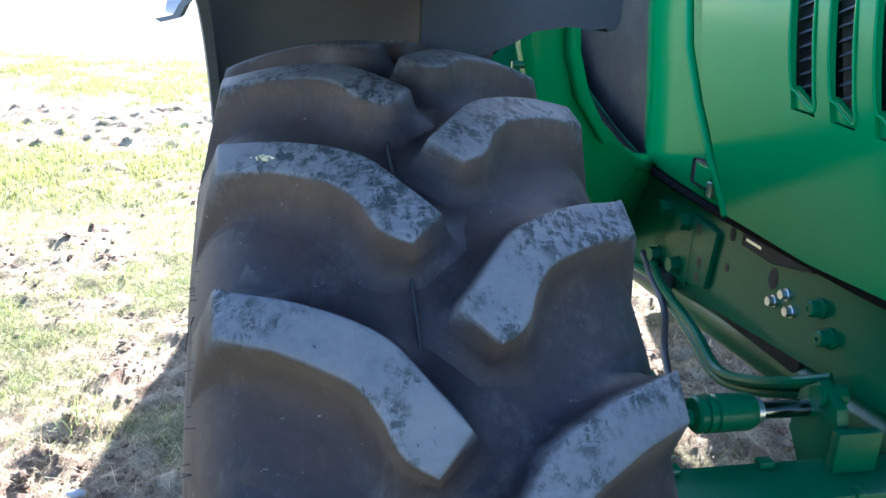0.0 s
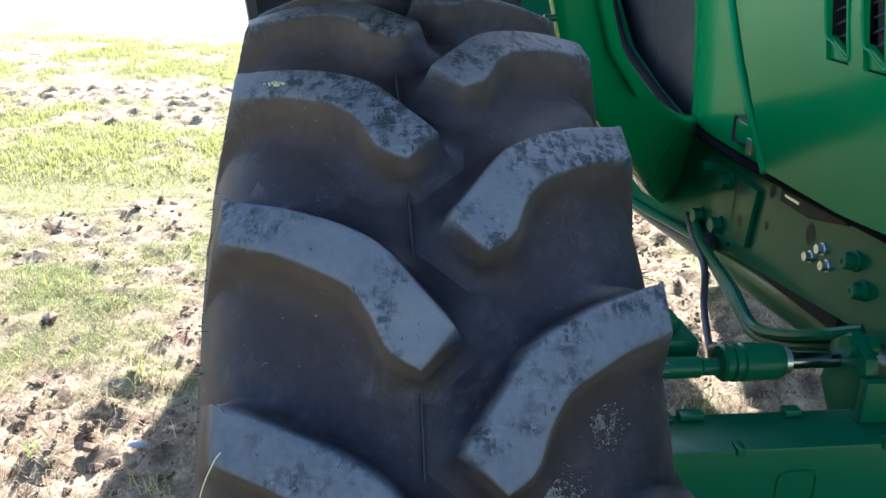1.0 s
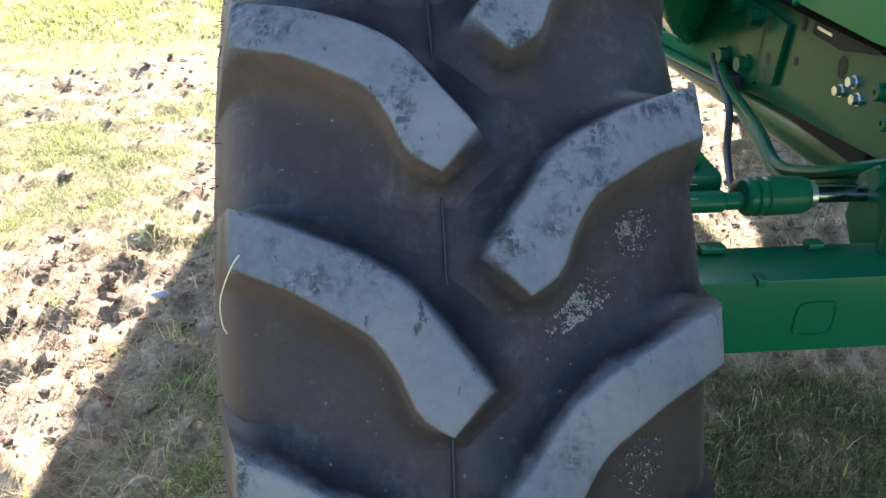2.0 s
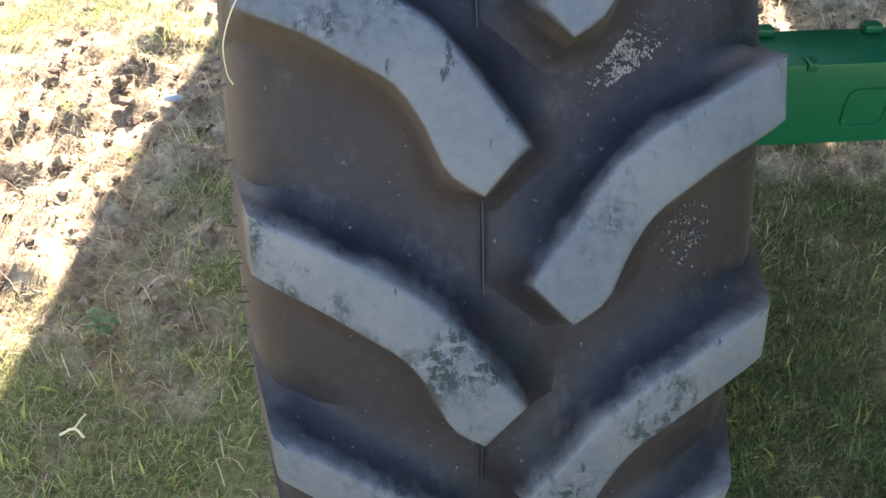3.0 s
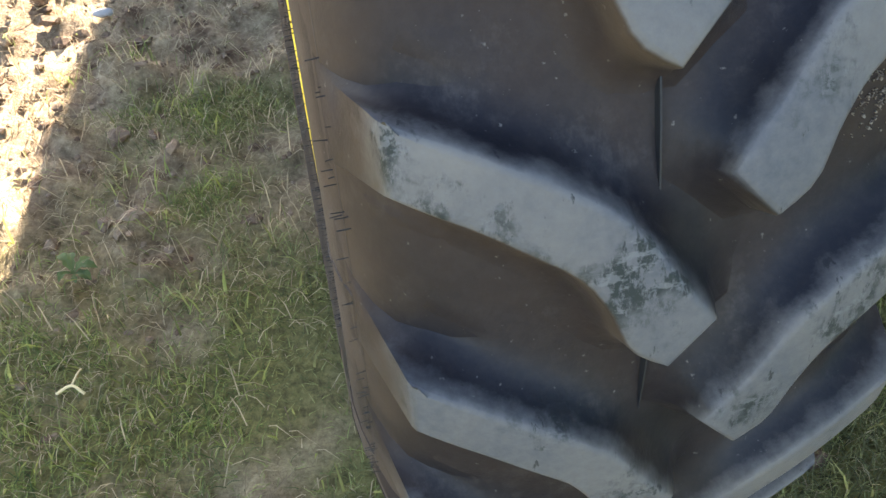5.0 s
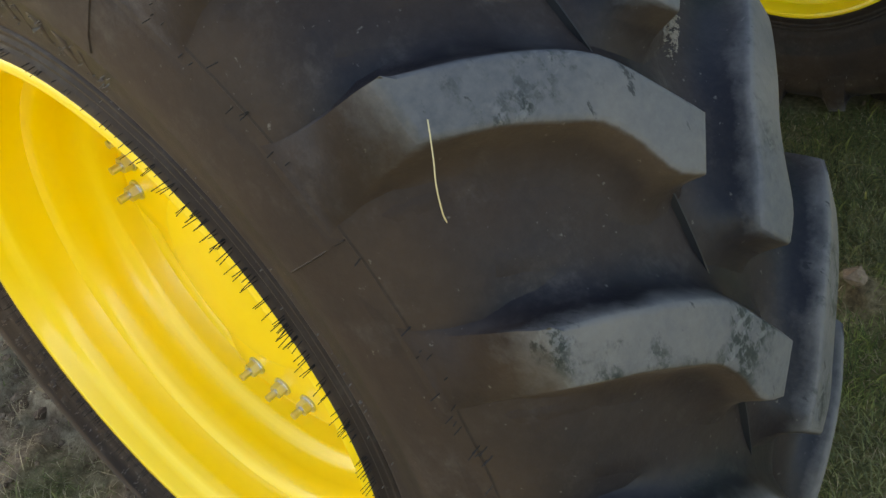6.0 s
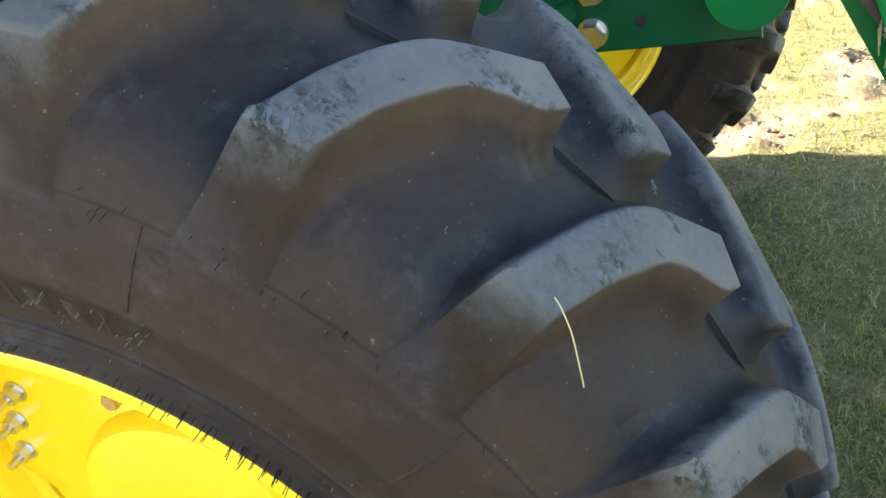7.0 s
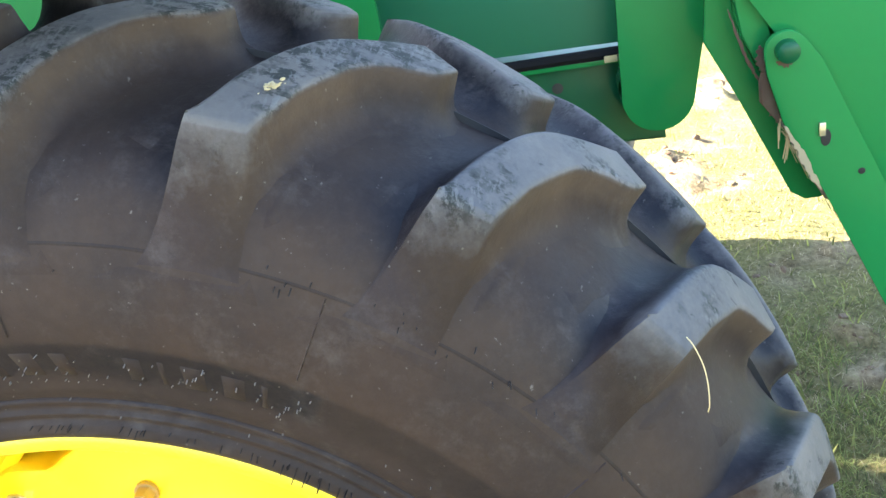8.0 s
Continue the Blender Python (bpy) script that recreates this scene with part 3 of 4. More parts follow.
# Plain box behind the bonnet; the bay's shade is put into its black colour.
part("engine_bay_box", box(bmesh.new(), (0.93, 0.2, 1.1), (1.27, 2.3, 1.62), 0.03), DARK, tractor, "black box that stands for the dark engine bay")
part("drive_shaft_tube", tube([(0.99, 1.6, 0.74), (0.99, 0.6, 0.815), (0.99, 0.0, 0.86)], 0.062, 20), GREEN_CAST, tractor)

bolt_g = mesh_of("bolt", hex_bolt(0.036, 0.026, 1.3), GREEN_CAST, angle=30)
bolt_z = mesh_of("bolt", hex_bolt(0.019, 0.016, 1.35), ZINC, angle=30)
bolt_big = mesh_of("bolt", hex_bolt(0.042, 0.034, 1.35), ZINC, angle=30)
for y, z in ((0.848, 1.061), (0.731, 1.059), (0.863, 0.927), (0.752, 0.939)):
    part("bolt", bolt_g, None, rail).location = (0.862, y, z)
knob = mesh_of("bolt", lathe_x([(0.0, 0.021), (-0.005, 0.021), (-0.008, 0.0165), (-0.026, 0.016), (-0.029, 0.013), (-0.029, 0.005), (-0.026, 0.004), (-0.026, 0.0)], (0, 0, 0), 24), GREEN_CAST, angle=40)
for y, z in ((0.187, 1.063), (0.145, 1.02)):
    part("bolt", knob, None, rail, "round-headed green bolt").location = (0.870, y, z)
for y, z in ((0.299, 1.045), (0.338, 1.014), (0.275, 1.018)):
    part("bolt", bolt_z, None, rail, "zinc plated hexagon bolt").location = (0.870, y, z)
for y, z in ((-0.439, 1.113), (-0.431, 1.033)):
    part("bolt", bolt_big, None, rail, "large zinc plated hexagon bolt").location = (0.870, y, z)
part("bolt", bolt_g, None, rail).location = (0.870, -0.391, 1.079)
part("bolt_pad", slab([(0.90, 0.90), (0.70, 0.905), (0.70, 1.085), (0.88, 1.085)], 0.862, 0.8695, 0.003), GREEN_CAST, rail)
part("bolt_pad", slab([(0.69, 0.915), (0.60, 0.935), (0.58, 1.08), (0.69, 1.09)], 0.856, 0.8695, 0.005), GREEN_CAST, rail)


def hole(y, z, r, parent, x=0.8695, tall=1.0):
    """The dark mouth of a drilled hole with a chamfered edge."""
    bm = bmesh.new()
    ring = [[bm.verts.new((x - dx, y + q * r * math.cos(k * math.pi / 10), z + tall * q * r * math.sin(k * math.pi / 10))) for k in range(20)] for q, dx in ((1.0, 0.0006), (0.86, 0.0008))]
    for k in range(20):
        bm.faces.new((ring[0][k], ring[0][(k + 1) % 20], ring[1][(k + 1) % 20], ring[1][k]))
    bm.faces.new(ring[1])
    return part("hole", bm, DARK, parent)


for y, z, r, x, tall in ((0.66, 1.063, 0.011, 0.8555, 1.3), (0.638, 0.988, 0.011, 0.8555, 1.3), (0.64, 0.95, 0.01, 0.8555, 1.2), (0.533, 1.095, 0.012, 0.8695, 1.4), (0.535, 1.013, 0.009, 0.8695, 1.2), (0.353, 1.057, 0.017, 0.8695, 1.4),
                         (-0.516, 1.118, 0.011, 0.8695, 1.0), (-0.518, 1.044, 0.011, 0.8695, 1.0), (-0.32, 1.06, 0.012, 0.8695, 1.0)):
    hole(y, z, r, rail, x, tall)
part("label_plate", slab([(0.475, 1.09), (0.475, 1.122), (0.24, 1.130), (0.215, 1.122), (0.355, 1.09)], 0.858, 0.868, 0.003), DARK, rail, "black block with a bright marking bar")
part("label_bar", box(bmesh.new(), (0.8560, 0.395, 1.106), (0.8578, 0.455, 1.112)), ZINC, rail)
part("rubber_seal", tube(smooth_path([(0.858, -0.66, 1.178), (0.858, -0.3, 1.172), (0.86, 0.1, 1.143), (0.86, 0.72, 1.126), (0.86, 1.09, 1.14), (0.86, 1.335, 1.19), (0.86, 1.62, 1.268), (0.86, 1.8, 1.40)], 42), 0.012, 8), SEAL, tractor)

# bonnet: a rear panel set back, and a front panel with its edge turned out


def skin(outline_lo, outline_hi, x_of, rows, cols, thick=0.012):
    """A curved panel between two lines of (y, z), bowed in x."""
    bm = bmesh.new()
    lo, hi = np.array(outline_lo, float), np.array(outline_hi, float)
    u = np.linspace(0, 1, cols)
    L = np.stack([np.interp(u, np.linspace(0, 1, len(lo)), lo[:, k]) for k in (0, 1)], 1)
    H = np.stack([np.interp(u, np.linspace(0, 1, len(hi)), hi[:, k]) for k in (0, 1)], 1)
    grid = []
    for side in (0, thick):
        g = []
        for j in range(rows):
            v = j / (rows - 1)
            g.append([bm.verts.new((x_of(*(L[i] * (1 - v) + H[i] * v)) + side, *(L[i] * (1 - v) + H[i] * v))) for i in range(cols)])
        grid.append(g)
    for s_ in (0, 1):
        for j in range(rows - 1):
            for i in range(cols - 1):
                bm.faces.new((grid[s_][j][i], grid[s_][j][i + 1], grid[s_][j + 1][i + 1], grid[s_][j + 1][i]))
    loop = [(0, i) for i in range(cols)] + [(j, cols - 1) for j in range(1, rows)] + [(rows - 1, i) for i in range(cols - 2, -1, -1)] + [(j, 0) for j in range(rows - 2, 0, -1)]
    for p, q in zip(loop, loop[1:] + loop[:1]):
        bm.faces.new((grid[0][p[0]][p[1]], grid[0][q[0]][q[1]], grid[1][q[0]][q[1]], grid[1][p[0]][p[1]]))
    return bm


part("hood_rear_panel", skin([(0.50, 1.142), (0.8, 1.145), (1.12, 1.155), (1.26, 1.185)], [(0.85, 1.9), (1.0, 1.9), (1.25, 1.9), (1.48, 1.9)],
                             lambda y, z: 0.852 + 0.09 * (max(y - 0.85 - 0.25 * (z - 1.15), 0) / 0.35) ** 2, 16, 26), GREEN, tractor, "glossy green bonnet side")


def bow(y, z):
    # the front panel stands out most at mid height, tucks in below and draws in towards the top
    return 0.805 + 0.275 * max(1.45 - max(z, 1.25), 0) ** 2 + 0.11 * max(1.25 - z, 0) + 0.3 * max(z - 1.45, 0) ** 2


VENTS = ((0.302, 0.226), (0.18, 0.11), (0.057, -0.01))
edge = [(0.50, 1.145), (0.582, 1.253), (0.66, 1.36), (0.74, 1.48), (0.80, 1.62), (0.83, 1.9)]


def edge_at(z):
    return float(np.interp(z, [q[1] for q in edge], [q[0] for q in edge]))


front = part("hood_front_panel", skin([(0.50, 1.148), (0.2, 1.150), (-0.2, 1.185)], [(0.66, 1.42), (0.2, 1.42), (-0.2, 1.42)], bow, 16, 24), GREEN, tractor, "glossy green bonnet side that mirrors the field")
LEAN = 0.35
strips = [(0.66, VENTS[0][0])] + [(a[1], b[0]) for a, b in zip(VENTS, VENTS[1:])] + [(VENTS[-1][1], -0.2)]
for y0, y1 in strips:
    top0, top1 = (0.83 if y0 > 0.6 else y0 + LEAN * 0.48), (y1 + LEAN * 0.48 if y1 > -0.1 else y1)
    part("hood_rib", skin([(y0, 1.42), (y1, 1.42)], [(top0, 1.9), (top1, 1.9)], bow, 12, 10), GREEN, front)
for y0, y1 in VENTS:
    part("vent_sill", slab([(y0, 1.422), (y0 + 0.014, 1.462), (y1 + 0.002, 1.428), (y1, 1.422)], 0.812, 0.826, 0.002), GREEN, front)
    vent = part("vent", slab([(y0 + 0.004, 1.41), (y1 - 0.004, 1.41), (y1 - 0.004 + LEAN * 0.49, 1.9), (y0 + 0.004 + LEAN * 0.49, 1.9)], 0.838, 0.844), DARK, front, "black louvred air vent")
    loop = [(y0 + LEAN * 0.48, 1.9), (y0 + LEAN * 0.2, 1.62), (y0 + LEAN * 0.05, 1.475), (y0 - 0.012, 1.452), (y1 + 0.012, 1.431), (y1 + 0.004, 1.437), (y1 + LEAN * 0.06, 1.48), (y1 + LEAN * 0.2, 1.62), (y1 + LEAN * 0.48, 1.9)]
    part("vent_rim", tube(smooth_path([(bow(y, z) - 0.001, y, z) for y, z in loop], 48), 0.0028, 8), GREEN, vent)
    slat = bmesh.new()
    q = [slat.verts.new(c) for c in ((0.826, y1, 0.016), (0.826, y0, -0.010), (0.836, y0, -0.004), (0.836, y1, 0.022))]
    q2 = [slat.verts.new(c.co + Vector((0.001, 0, 0.0035))) for c in q]
    slat.faces.new(q), slat.faces.new(q2[::-1])
    for k in range(4):
        slat.faces.new((q[k], q[(k + 1) % 4], q2[(k + 1) % 4], q2[k]))
    me = mesh_of("slat", slat, BLACK, smooth=False)
    for k in range(19):
        z = 1.44 + 0.024 * k
        part("slat", me, None, vent).location = (0, LEAN * (z - 1.42), z)
part("panel_edge", tube([(bow(*q) + 0.004, q[0] + 0.008, q[1]) for q in edge], 0.011, 12), GREEN, tractor)
part("latch", box(bmesh.new(), (0.836, 0.585, 1.17), (0.846, 0.70, 1.232), 0.012), DARK, tractor, "black bonnet latch in a notch")
part("latch_flap", box(bmesh.new(), (0.831, 0.60, 1.178), (0.8355, 0.675, 1.226), 0.004), GREEN, tractor)
part("latch_pin", box(bmesh.new(), (0.822, 0.575, 1.165), (0.835, 0.60, 1.20), 0.003), ZINC, tractor)
part("hood_top", slab([(-0.68, 1.55), (-0.5, 1.72), (0.2, 1.9), (2.3, 1.93), (2.3, 1.9), (0.2, 1.86), (-0.5, 1.68), (-0.66, 1.52)], 0.86, 1.34, 0.01), GREEN, tractor)


def perforated():
    m = material("perforated_green_sheet", (0.008, 0.1, 0.05), 0.45)
    s = Shade(m)
    v = s.t.nodes.new("ShaderNodeTexVoronoi")
    v.feature, v.inputs["Scale"].default_value, v.inputs["Randomness"].default_value = "F1", 250.0, 0.0
    s.t.links.new(s.geo.outputs["Position"], v.inputs["Vector"])
    dots = s.ramp(v.outputs["Distance"], 0.36, 0.46)
    s.base(s.mix(dots, (0.004, 0.01, 0.008), (0.01, 0.13, 0.06)))
    s.bump(dots, 0.5, 0.002)
    return m


MESH = perforated()
part("grille_screen", slab([(-0.185, 1.20), (-0.66, 1.195), (-0.66, 1.5), (-0.2, 1.5)], 0.862, 0.87, 0.002), MESH, tractor, "green perforated screen beside the radiator")
part("screen_post", slab([(-0.12, 1.19), (-0.185, 1.195), (-0.2, 1.5), (-0.13, 1.5)], 0.845, 0.872, 0.006), GREEN, tractor)
part("screen_sill", box(bmesh.new(), (0.852, -0.64, 1.158), (0.868, -0.2, 1.168), 0.002), GREEN, tractor)
part("sill_clip", box(bmesh.new(), (0.846, -0.635, 1.162), (0.856, -0.61, 1.176), 0.002), STRAW, tractor)
PLATE = [(-0.638, 1.5), (-0.634, 1.095)] + [(-0.702 + 0.068 * math.cos(a), 1.10 + 0.07 * math.sin(a)) for a in np.linspace(0, -math.pi, 16)[1:]] + [(-0.788, 1.2), (-0.81, 1.5)]
part("guard_plate", slab(PLATE, 0.795, 0.815, 0.003), GREEN, tractor, "round-ended green guard plate, dusty")
part("guard_tube", lathe_x([(0.815, 0.06), (0.87, 0.06)], (0, -0.69, 1.115), 28), GREEN_CAST, tractor)

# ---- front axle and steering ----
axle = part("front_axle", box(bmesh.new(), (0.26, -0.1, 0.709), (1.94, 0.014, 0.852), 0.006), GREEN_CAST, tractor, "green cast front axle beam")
for x in (0.545, 0.80):
    part("axle_boss", box(bmesh.new(), (x - 0.008, -0.105, 0.842), (x + 0.008, -0.08, 0.857), 0.003), GREEN_CAST, axle)
for x0, x1, z in ((0.475, 0.52, 0.866), (0.665, 0.695, 0.866), (0.43, 0.465, 0.861)):
    part("axle_tab", box(bmesh.new(), (x0, -0.012, 0.853), (x1, 0.012, z), 0.005), GREEN_CAST, axle)
bm = bmesh.new()
ring = [(0.652 + 0.036 * math.copysign(abs(math.cos(t)) ** 0.45, math.cos(t)), 0.774 + 0.034 * math.copysign(abs(math.sin(t)) ** 0.45, math.sin(t))) for t in np.linspace(0, 2 * math.pi, 33)[:-1]]
rows_ = [[bm.verts.new((0.652 + (x - 0.652) * k, y, 0.774 + (z - 0.774) * k)) for x, z in ring] for k, y in ((1.03, -0.1002), (1.0, -0.1035), (0.9, -0.1035), (0.86, -0.1003))]
for p, q in zip(rows_, rows_[1:]):
    for k in range(32):
        bm.faces.new((p[k], p[(k + 1) % 32], q[(k + 1) % 32], q[k]))
part("cast_badge", bm, GREEN_CAST, axle)
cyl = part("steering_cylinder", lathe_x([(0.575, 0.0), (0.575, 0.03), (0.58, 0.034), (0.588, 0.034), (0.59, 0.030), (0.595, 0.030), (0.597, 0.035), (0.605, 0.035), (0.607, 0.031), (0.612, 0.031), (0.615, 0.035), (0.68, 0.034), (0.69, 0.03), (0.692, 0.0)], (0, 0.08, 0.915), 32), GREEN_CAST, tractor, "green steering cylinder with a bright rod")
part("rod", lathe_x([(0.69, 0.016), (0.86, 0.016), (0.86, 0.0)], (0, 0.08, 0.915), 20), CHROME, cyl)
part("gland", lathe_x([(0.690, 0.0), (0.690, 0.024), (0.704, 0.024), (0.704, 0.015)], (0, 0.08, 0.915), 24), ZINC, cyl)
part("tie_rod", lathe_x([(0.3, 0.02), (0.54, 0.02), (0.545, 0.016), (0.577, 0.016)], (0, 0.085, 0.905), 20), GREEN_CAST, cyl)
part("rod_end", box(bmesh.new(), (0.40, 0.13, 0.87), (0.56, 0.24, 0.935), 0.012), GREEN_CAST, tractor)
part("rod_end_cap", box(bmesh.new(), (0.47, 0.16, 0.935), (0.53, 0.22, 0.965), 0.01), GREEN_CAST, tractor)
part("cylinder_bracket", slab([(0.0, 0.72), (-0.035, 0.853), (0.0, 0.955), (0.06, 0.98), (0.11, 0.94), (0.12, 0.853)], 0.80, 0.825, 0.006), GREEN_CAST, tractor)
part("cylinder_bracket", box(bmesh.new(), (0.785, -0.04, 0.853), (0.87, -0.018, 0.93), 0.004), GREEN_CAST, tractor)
part("pivot_pin", lathe_x([(0.79, 0.0), (0.79, 0.02), (0.845, 0.02)], (0, 0.05, 0.955), 20), GREEN_CAST, tractor)
for path, r in (([(0.86, 0.95, 0.90), (0.82, 0.80, 0.885), (0.80, 0.67, 0.855), (0.79, 0.62, 0.77), (0.74, 0.45, 0.74), (0.62, 0.2, 0.88), (0.6, 0.1, 0.93)], 0.009),
                ([(0.86, 0.90, 0.91), (0.82, 0.735, 0.89), (0.79, 0.50, 0.88), (0.78, 0.36, 0.85), (0.78, 0.23, 0.89), (0.80, 0.13, 0.94), (0.84, 0.08, 0.97)], 0.012),
                ([(0.87, 0.95, 0.88), (0.83, 0.76, 0.875), (0.80, 0.52, 0.85), (0.79, 0.38, 0.825), (0.79, 0.25, 0.86), (0.81, 0.14, 0.91), (0.84, 0.08, 0.94)], 0.011),
                ([(0.88, 2.2, 0.75), (0.86, 1.4, 0.80), (0.85, 1.0, 0.85), (0.84, 0.8, 0.88)], 0.012),
                ([(0.90, 2.2, 0.72), (0.88, 1.4, 0.775), (0.87, 1.0, 0.82), (0.85, 0.8, 0.865)], 0.01)):
    part("hose", tube(smooth_path(path, 42), r, 10), GREEN_CAST if r > 0.0105 else BLACK, tractor)
part("hose_clamp", box(bmesh.new(), (0.825, 0.77, 0.86), (0.868, 0.83, 0.905), 0.006), DARK, tractor)

# ---- the rear of the tractor, which throws its shadow over the front ----
cab = part("cab", box(bmesh.new(), (0.25, 2.45, 1.18), (1.95, 4.2, 2.95), 0.05), GREEN, tractor)
for x0, x1 in ((0.34, 1.06), (1.14, 1.86)):
    part("windscreen", box(bmesh.new(), (x0, 2.442, 1.6), (x1, 2.45, 2.72), 0.003), GLASS, cab)
for x in (0.242, 1.95):
    for y0, y1 in ((2.58, 3.4), (3.48, 4.1)):
        part("side_window", box(bmesh.new(), (x, y0, 1.65), (x + 0.008, y1, 2.72), 0.003), GLASS, cab)
# Added block that closes a bright gap and shades the ground under the tractor.
part("light_block", box(bmesh.new(), (0.2, 2.42, 0.34), (1.0, 2.9, 1.6), 0.05), GREEN_CAST, tractor)
for x, y, R, guard, tall in ((0.045, 3.6, 0.95, 0.06, 0.1), (2.25, 3.45, 0.98, 0.0, 0.34)):
    part("rear_wheel", lathe_x([(0.1, 0.0), (0.1, 0.45), (0.0, 0.5), (0.0, R - 0.1), (0.06, R), (0.48, R), (0.54, R - 0.1), (0.54, 0.5), (0.44, 0.45), (0.44, 0.0)], (x, y, R), 72), RUBBER, tractor)
    part("rear_rim", lathe_x([(0.095, 0.0), (0.06, 0.1), (0.05, 0.2), (0.08, 0.3), (0.02, 0.42), (-0.004, 0.47), (-0.004, 0.505), (0.02, 0.51), (0.03, 0.5)], (x, y, R), 60), YELLOW, tractor)
    bm = bmesh.new()
    rr = []
    for i in range(40):
        a = radians(25 + 150 * i / 39)
        rr.append([bm.verts.new((x + dx, y - r * math.cos(a), R + r * math.sin(a))) for dx, r in ((guard, R + 0.05), (guard, R + tall), (0.54, R + tall), (0.54, R + 0.05))])
    for p, q in zip(rr, rr[1:]):
        for k in range(4):
            bm.faces.new((p[k], p[(k + 1) % 4], q[(k + 1) % 4], q[k]))
    bm.faces.new(rr[0]), bm.faces.new(rr[-1][::-1])
    part("rear_fender", bm, GREEN, tractor)

# ---- front loader ----
MUD = paint("dry_mud", (0.165, 0.138, 0.112), 0.95, 0.0, 0.5)
# Paler copy of MUD, with sunlight on the crust put into its colour.
SUNLIT_MUD = paint("sunlit_dry_mud", (0.38, 0.32, 0.2), 0.95, 0.0, 0.3)
loader = tagged(new("front_loader"), "green loader arm bent down ahead of the tractor, muddy joint", "loader arm")
part("arm", slab([(-0.77, 1.42), (-0.80, 1.344), (-0.84, 1.286), (-0.9, 1.207), (-1.01, 0.954), (-1.24, 0.47), (-1.62, 0.40), (-1.5, 0.8), (-1.25, 1.3), (-1.15, 1.42)], 0.64, 0.74, 0.005), GREEN, loader)
part("web_plate", slab([(-0.79, 1.42), (-0.781, 1.343), (-0.772, 1.216), (-0.831, 1.101), (-0.918, 0.914), (-0.943, 0.897), (-0.97, 0.898), (-1.017, 0.912), (-0.936, 1.117), (-0.862, 1.331), (-0.84, 1.42)], 0.70, 0.715, 0.003), GREEN, loader, "dark green web plate")
boss = [(-0.888 + 0.034 * math.cos(a), 1.207 + 0.034 * math.sin(a)) for a in np.linspace(0, math.pi * 0.82, 12)]
part("link_strap", slab(boss + [(-0.945, 1.188), (-1.055, 0.947), (-1.33, 0.35), (-1.28, 0.24), (-1.067, 0.701), (-0.954, 0.945), (-0.883, 1.085), (-0.858, 1.17)], 0.613, 0.628, 0.003), GREEN, loader, "green link strap with a pin")
part("edge_strip", slab([(-0.813, 1.42), (-0.813, 1.318), (-0.825, 1.233), (-0.879, 1.117), (-0.902, 1.084), (-0.879, 1.187), (-0.853, 1.312), (-0.85, 1.42)], 0.655, 0.70, 0.003), GREEN, loader)
part("rust_patch", slab([(-0.862, 1.19), (-0.852, 1.15), (-0.853, 1.115), (-0.875, 1.085), (-0.893, 1.06), (-0.91, 1.075), (-0.907, 1.103), (-0.885, 1.13), (-0.87, 1.16)], 0.632, 0.658, 0.006), RUST, loader, "rusty, muddy joint")
pin = part("pin", lathe_x([(0.592, 0.0), (0.592, 0.012), (0.596, 0.018), (0.613, 0.019)], (0, -0.888, 1.209), 28), GREEN_CAST, loader)
part("slot_clip", box(bmesh.new(), (0.608, -0.951, 1.054), (0.613, -0.94, 1.078), 0.002), ZINC, loader, "bright spring clip in a slot")
for y, z, r, tall in ((-0.952, 1.05, 0.0085, 1.8), (-1.012, 0.981, 0.006, 1.0)):
    hole(y, z, r, loader, 0.6125, tall)
def ragged_patch(line, width, x, depth, seed):
    """A thin crust with a torn outline along a line of (y, z)."""
    rnd = random.Random(seed)
    pts = [Vector(p) for p in smooth_path([(0, y, z) for y, z in line], 26)]
    left, right = [], []
    for i, p in enumerate(pts):
        d = (pts[min(i + 1, len(pts) - 1)] - pts[max(i - 1, 0)]).normalized()
        w = Vector((0, -d.z, d.y)) * width * math.sin(math.pi * (i + 0.7) / (len(pts) + 0.4)) ** 0.5
        left.append(p + w * rnd.uniform(0.3, 1.1))
        right.append(p - w * rnd.uniform(0.3, 1.1))
    return slab([(q.y, q.z) for q in left + right[::-1]], x, x + depth)


part("rust_patch", ragged_patch([(-0.805, 1.278), (-0.835, 1.189), (-0.862, 1.137)], 0.0035, 0.652, 0.003, 3), RUST, loader, "line of rust along the edge strip")
part("rust_patch", ragged_patch([(-0.852, 1.215), (-0.856, 1.185), (-0.872, 1.165)], 0.011, 0.6365, 0.003, 4), RUST, loader, "rust round the pin")
part("rust_patch", ragged_patch([(-0.858, 1.14), (-0.878, 1.105), (-0.90, 1.065)], 0.016, 0.6375, 0.003, 5), RUST, loader, "rusty, muddy joint")
part("mud_crust", ragged_patch([(-0.885, 1.082), (-0.922, 1.01), (-0.976, 0.92), (-1.035, 0.81), (-1.1, 0.67)], 0.012, 0.628, 0.012, 6), MUD, loader, "dried mud and chaff along the link strap")
part("rust_patch", ragged_patch([(-0.872, 1.192), (-0.888, 1.185), (-0.904, 1.198)], 0.006, 0.6114, 0.002, 12), RUST, loader, "rust below the pin")
part("mud_crust", ragged_patch([(-0.886, 1.078), (-0.908, 1.035), (-0.928, 0.99), (-0.946, 0.955)], 0.007, 0.6105, 0.01, 13), SUNLIT_MUD, loader, "dried mud on the strap's edge, painted as if sunlit")
bm = bmesh.new()
rnd = random.Random(8)
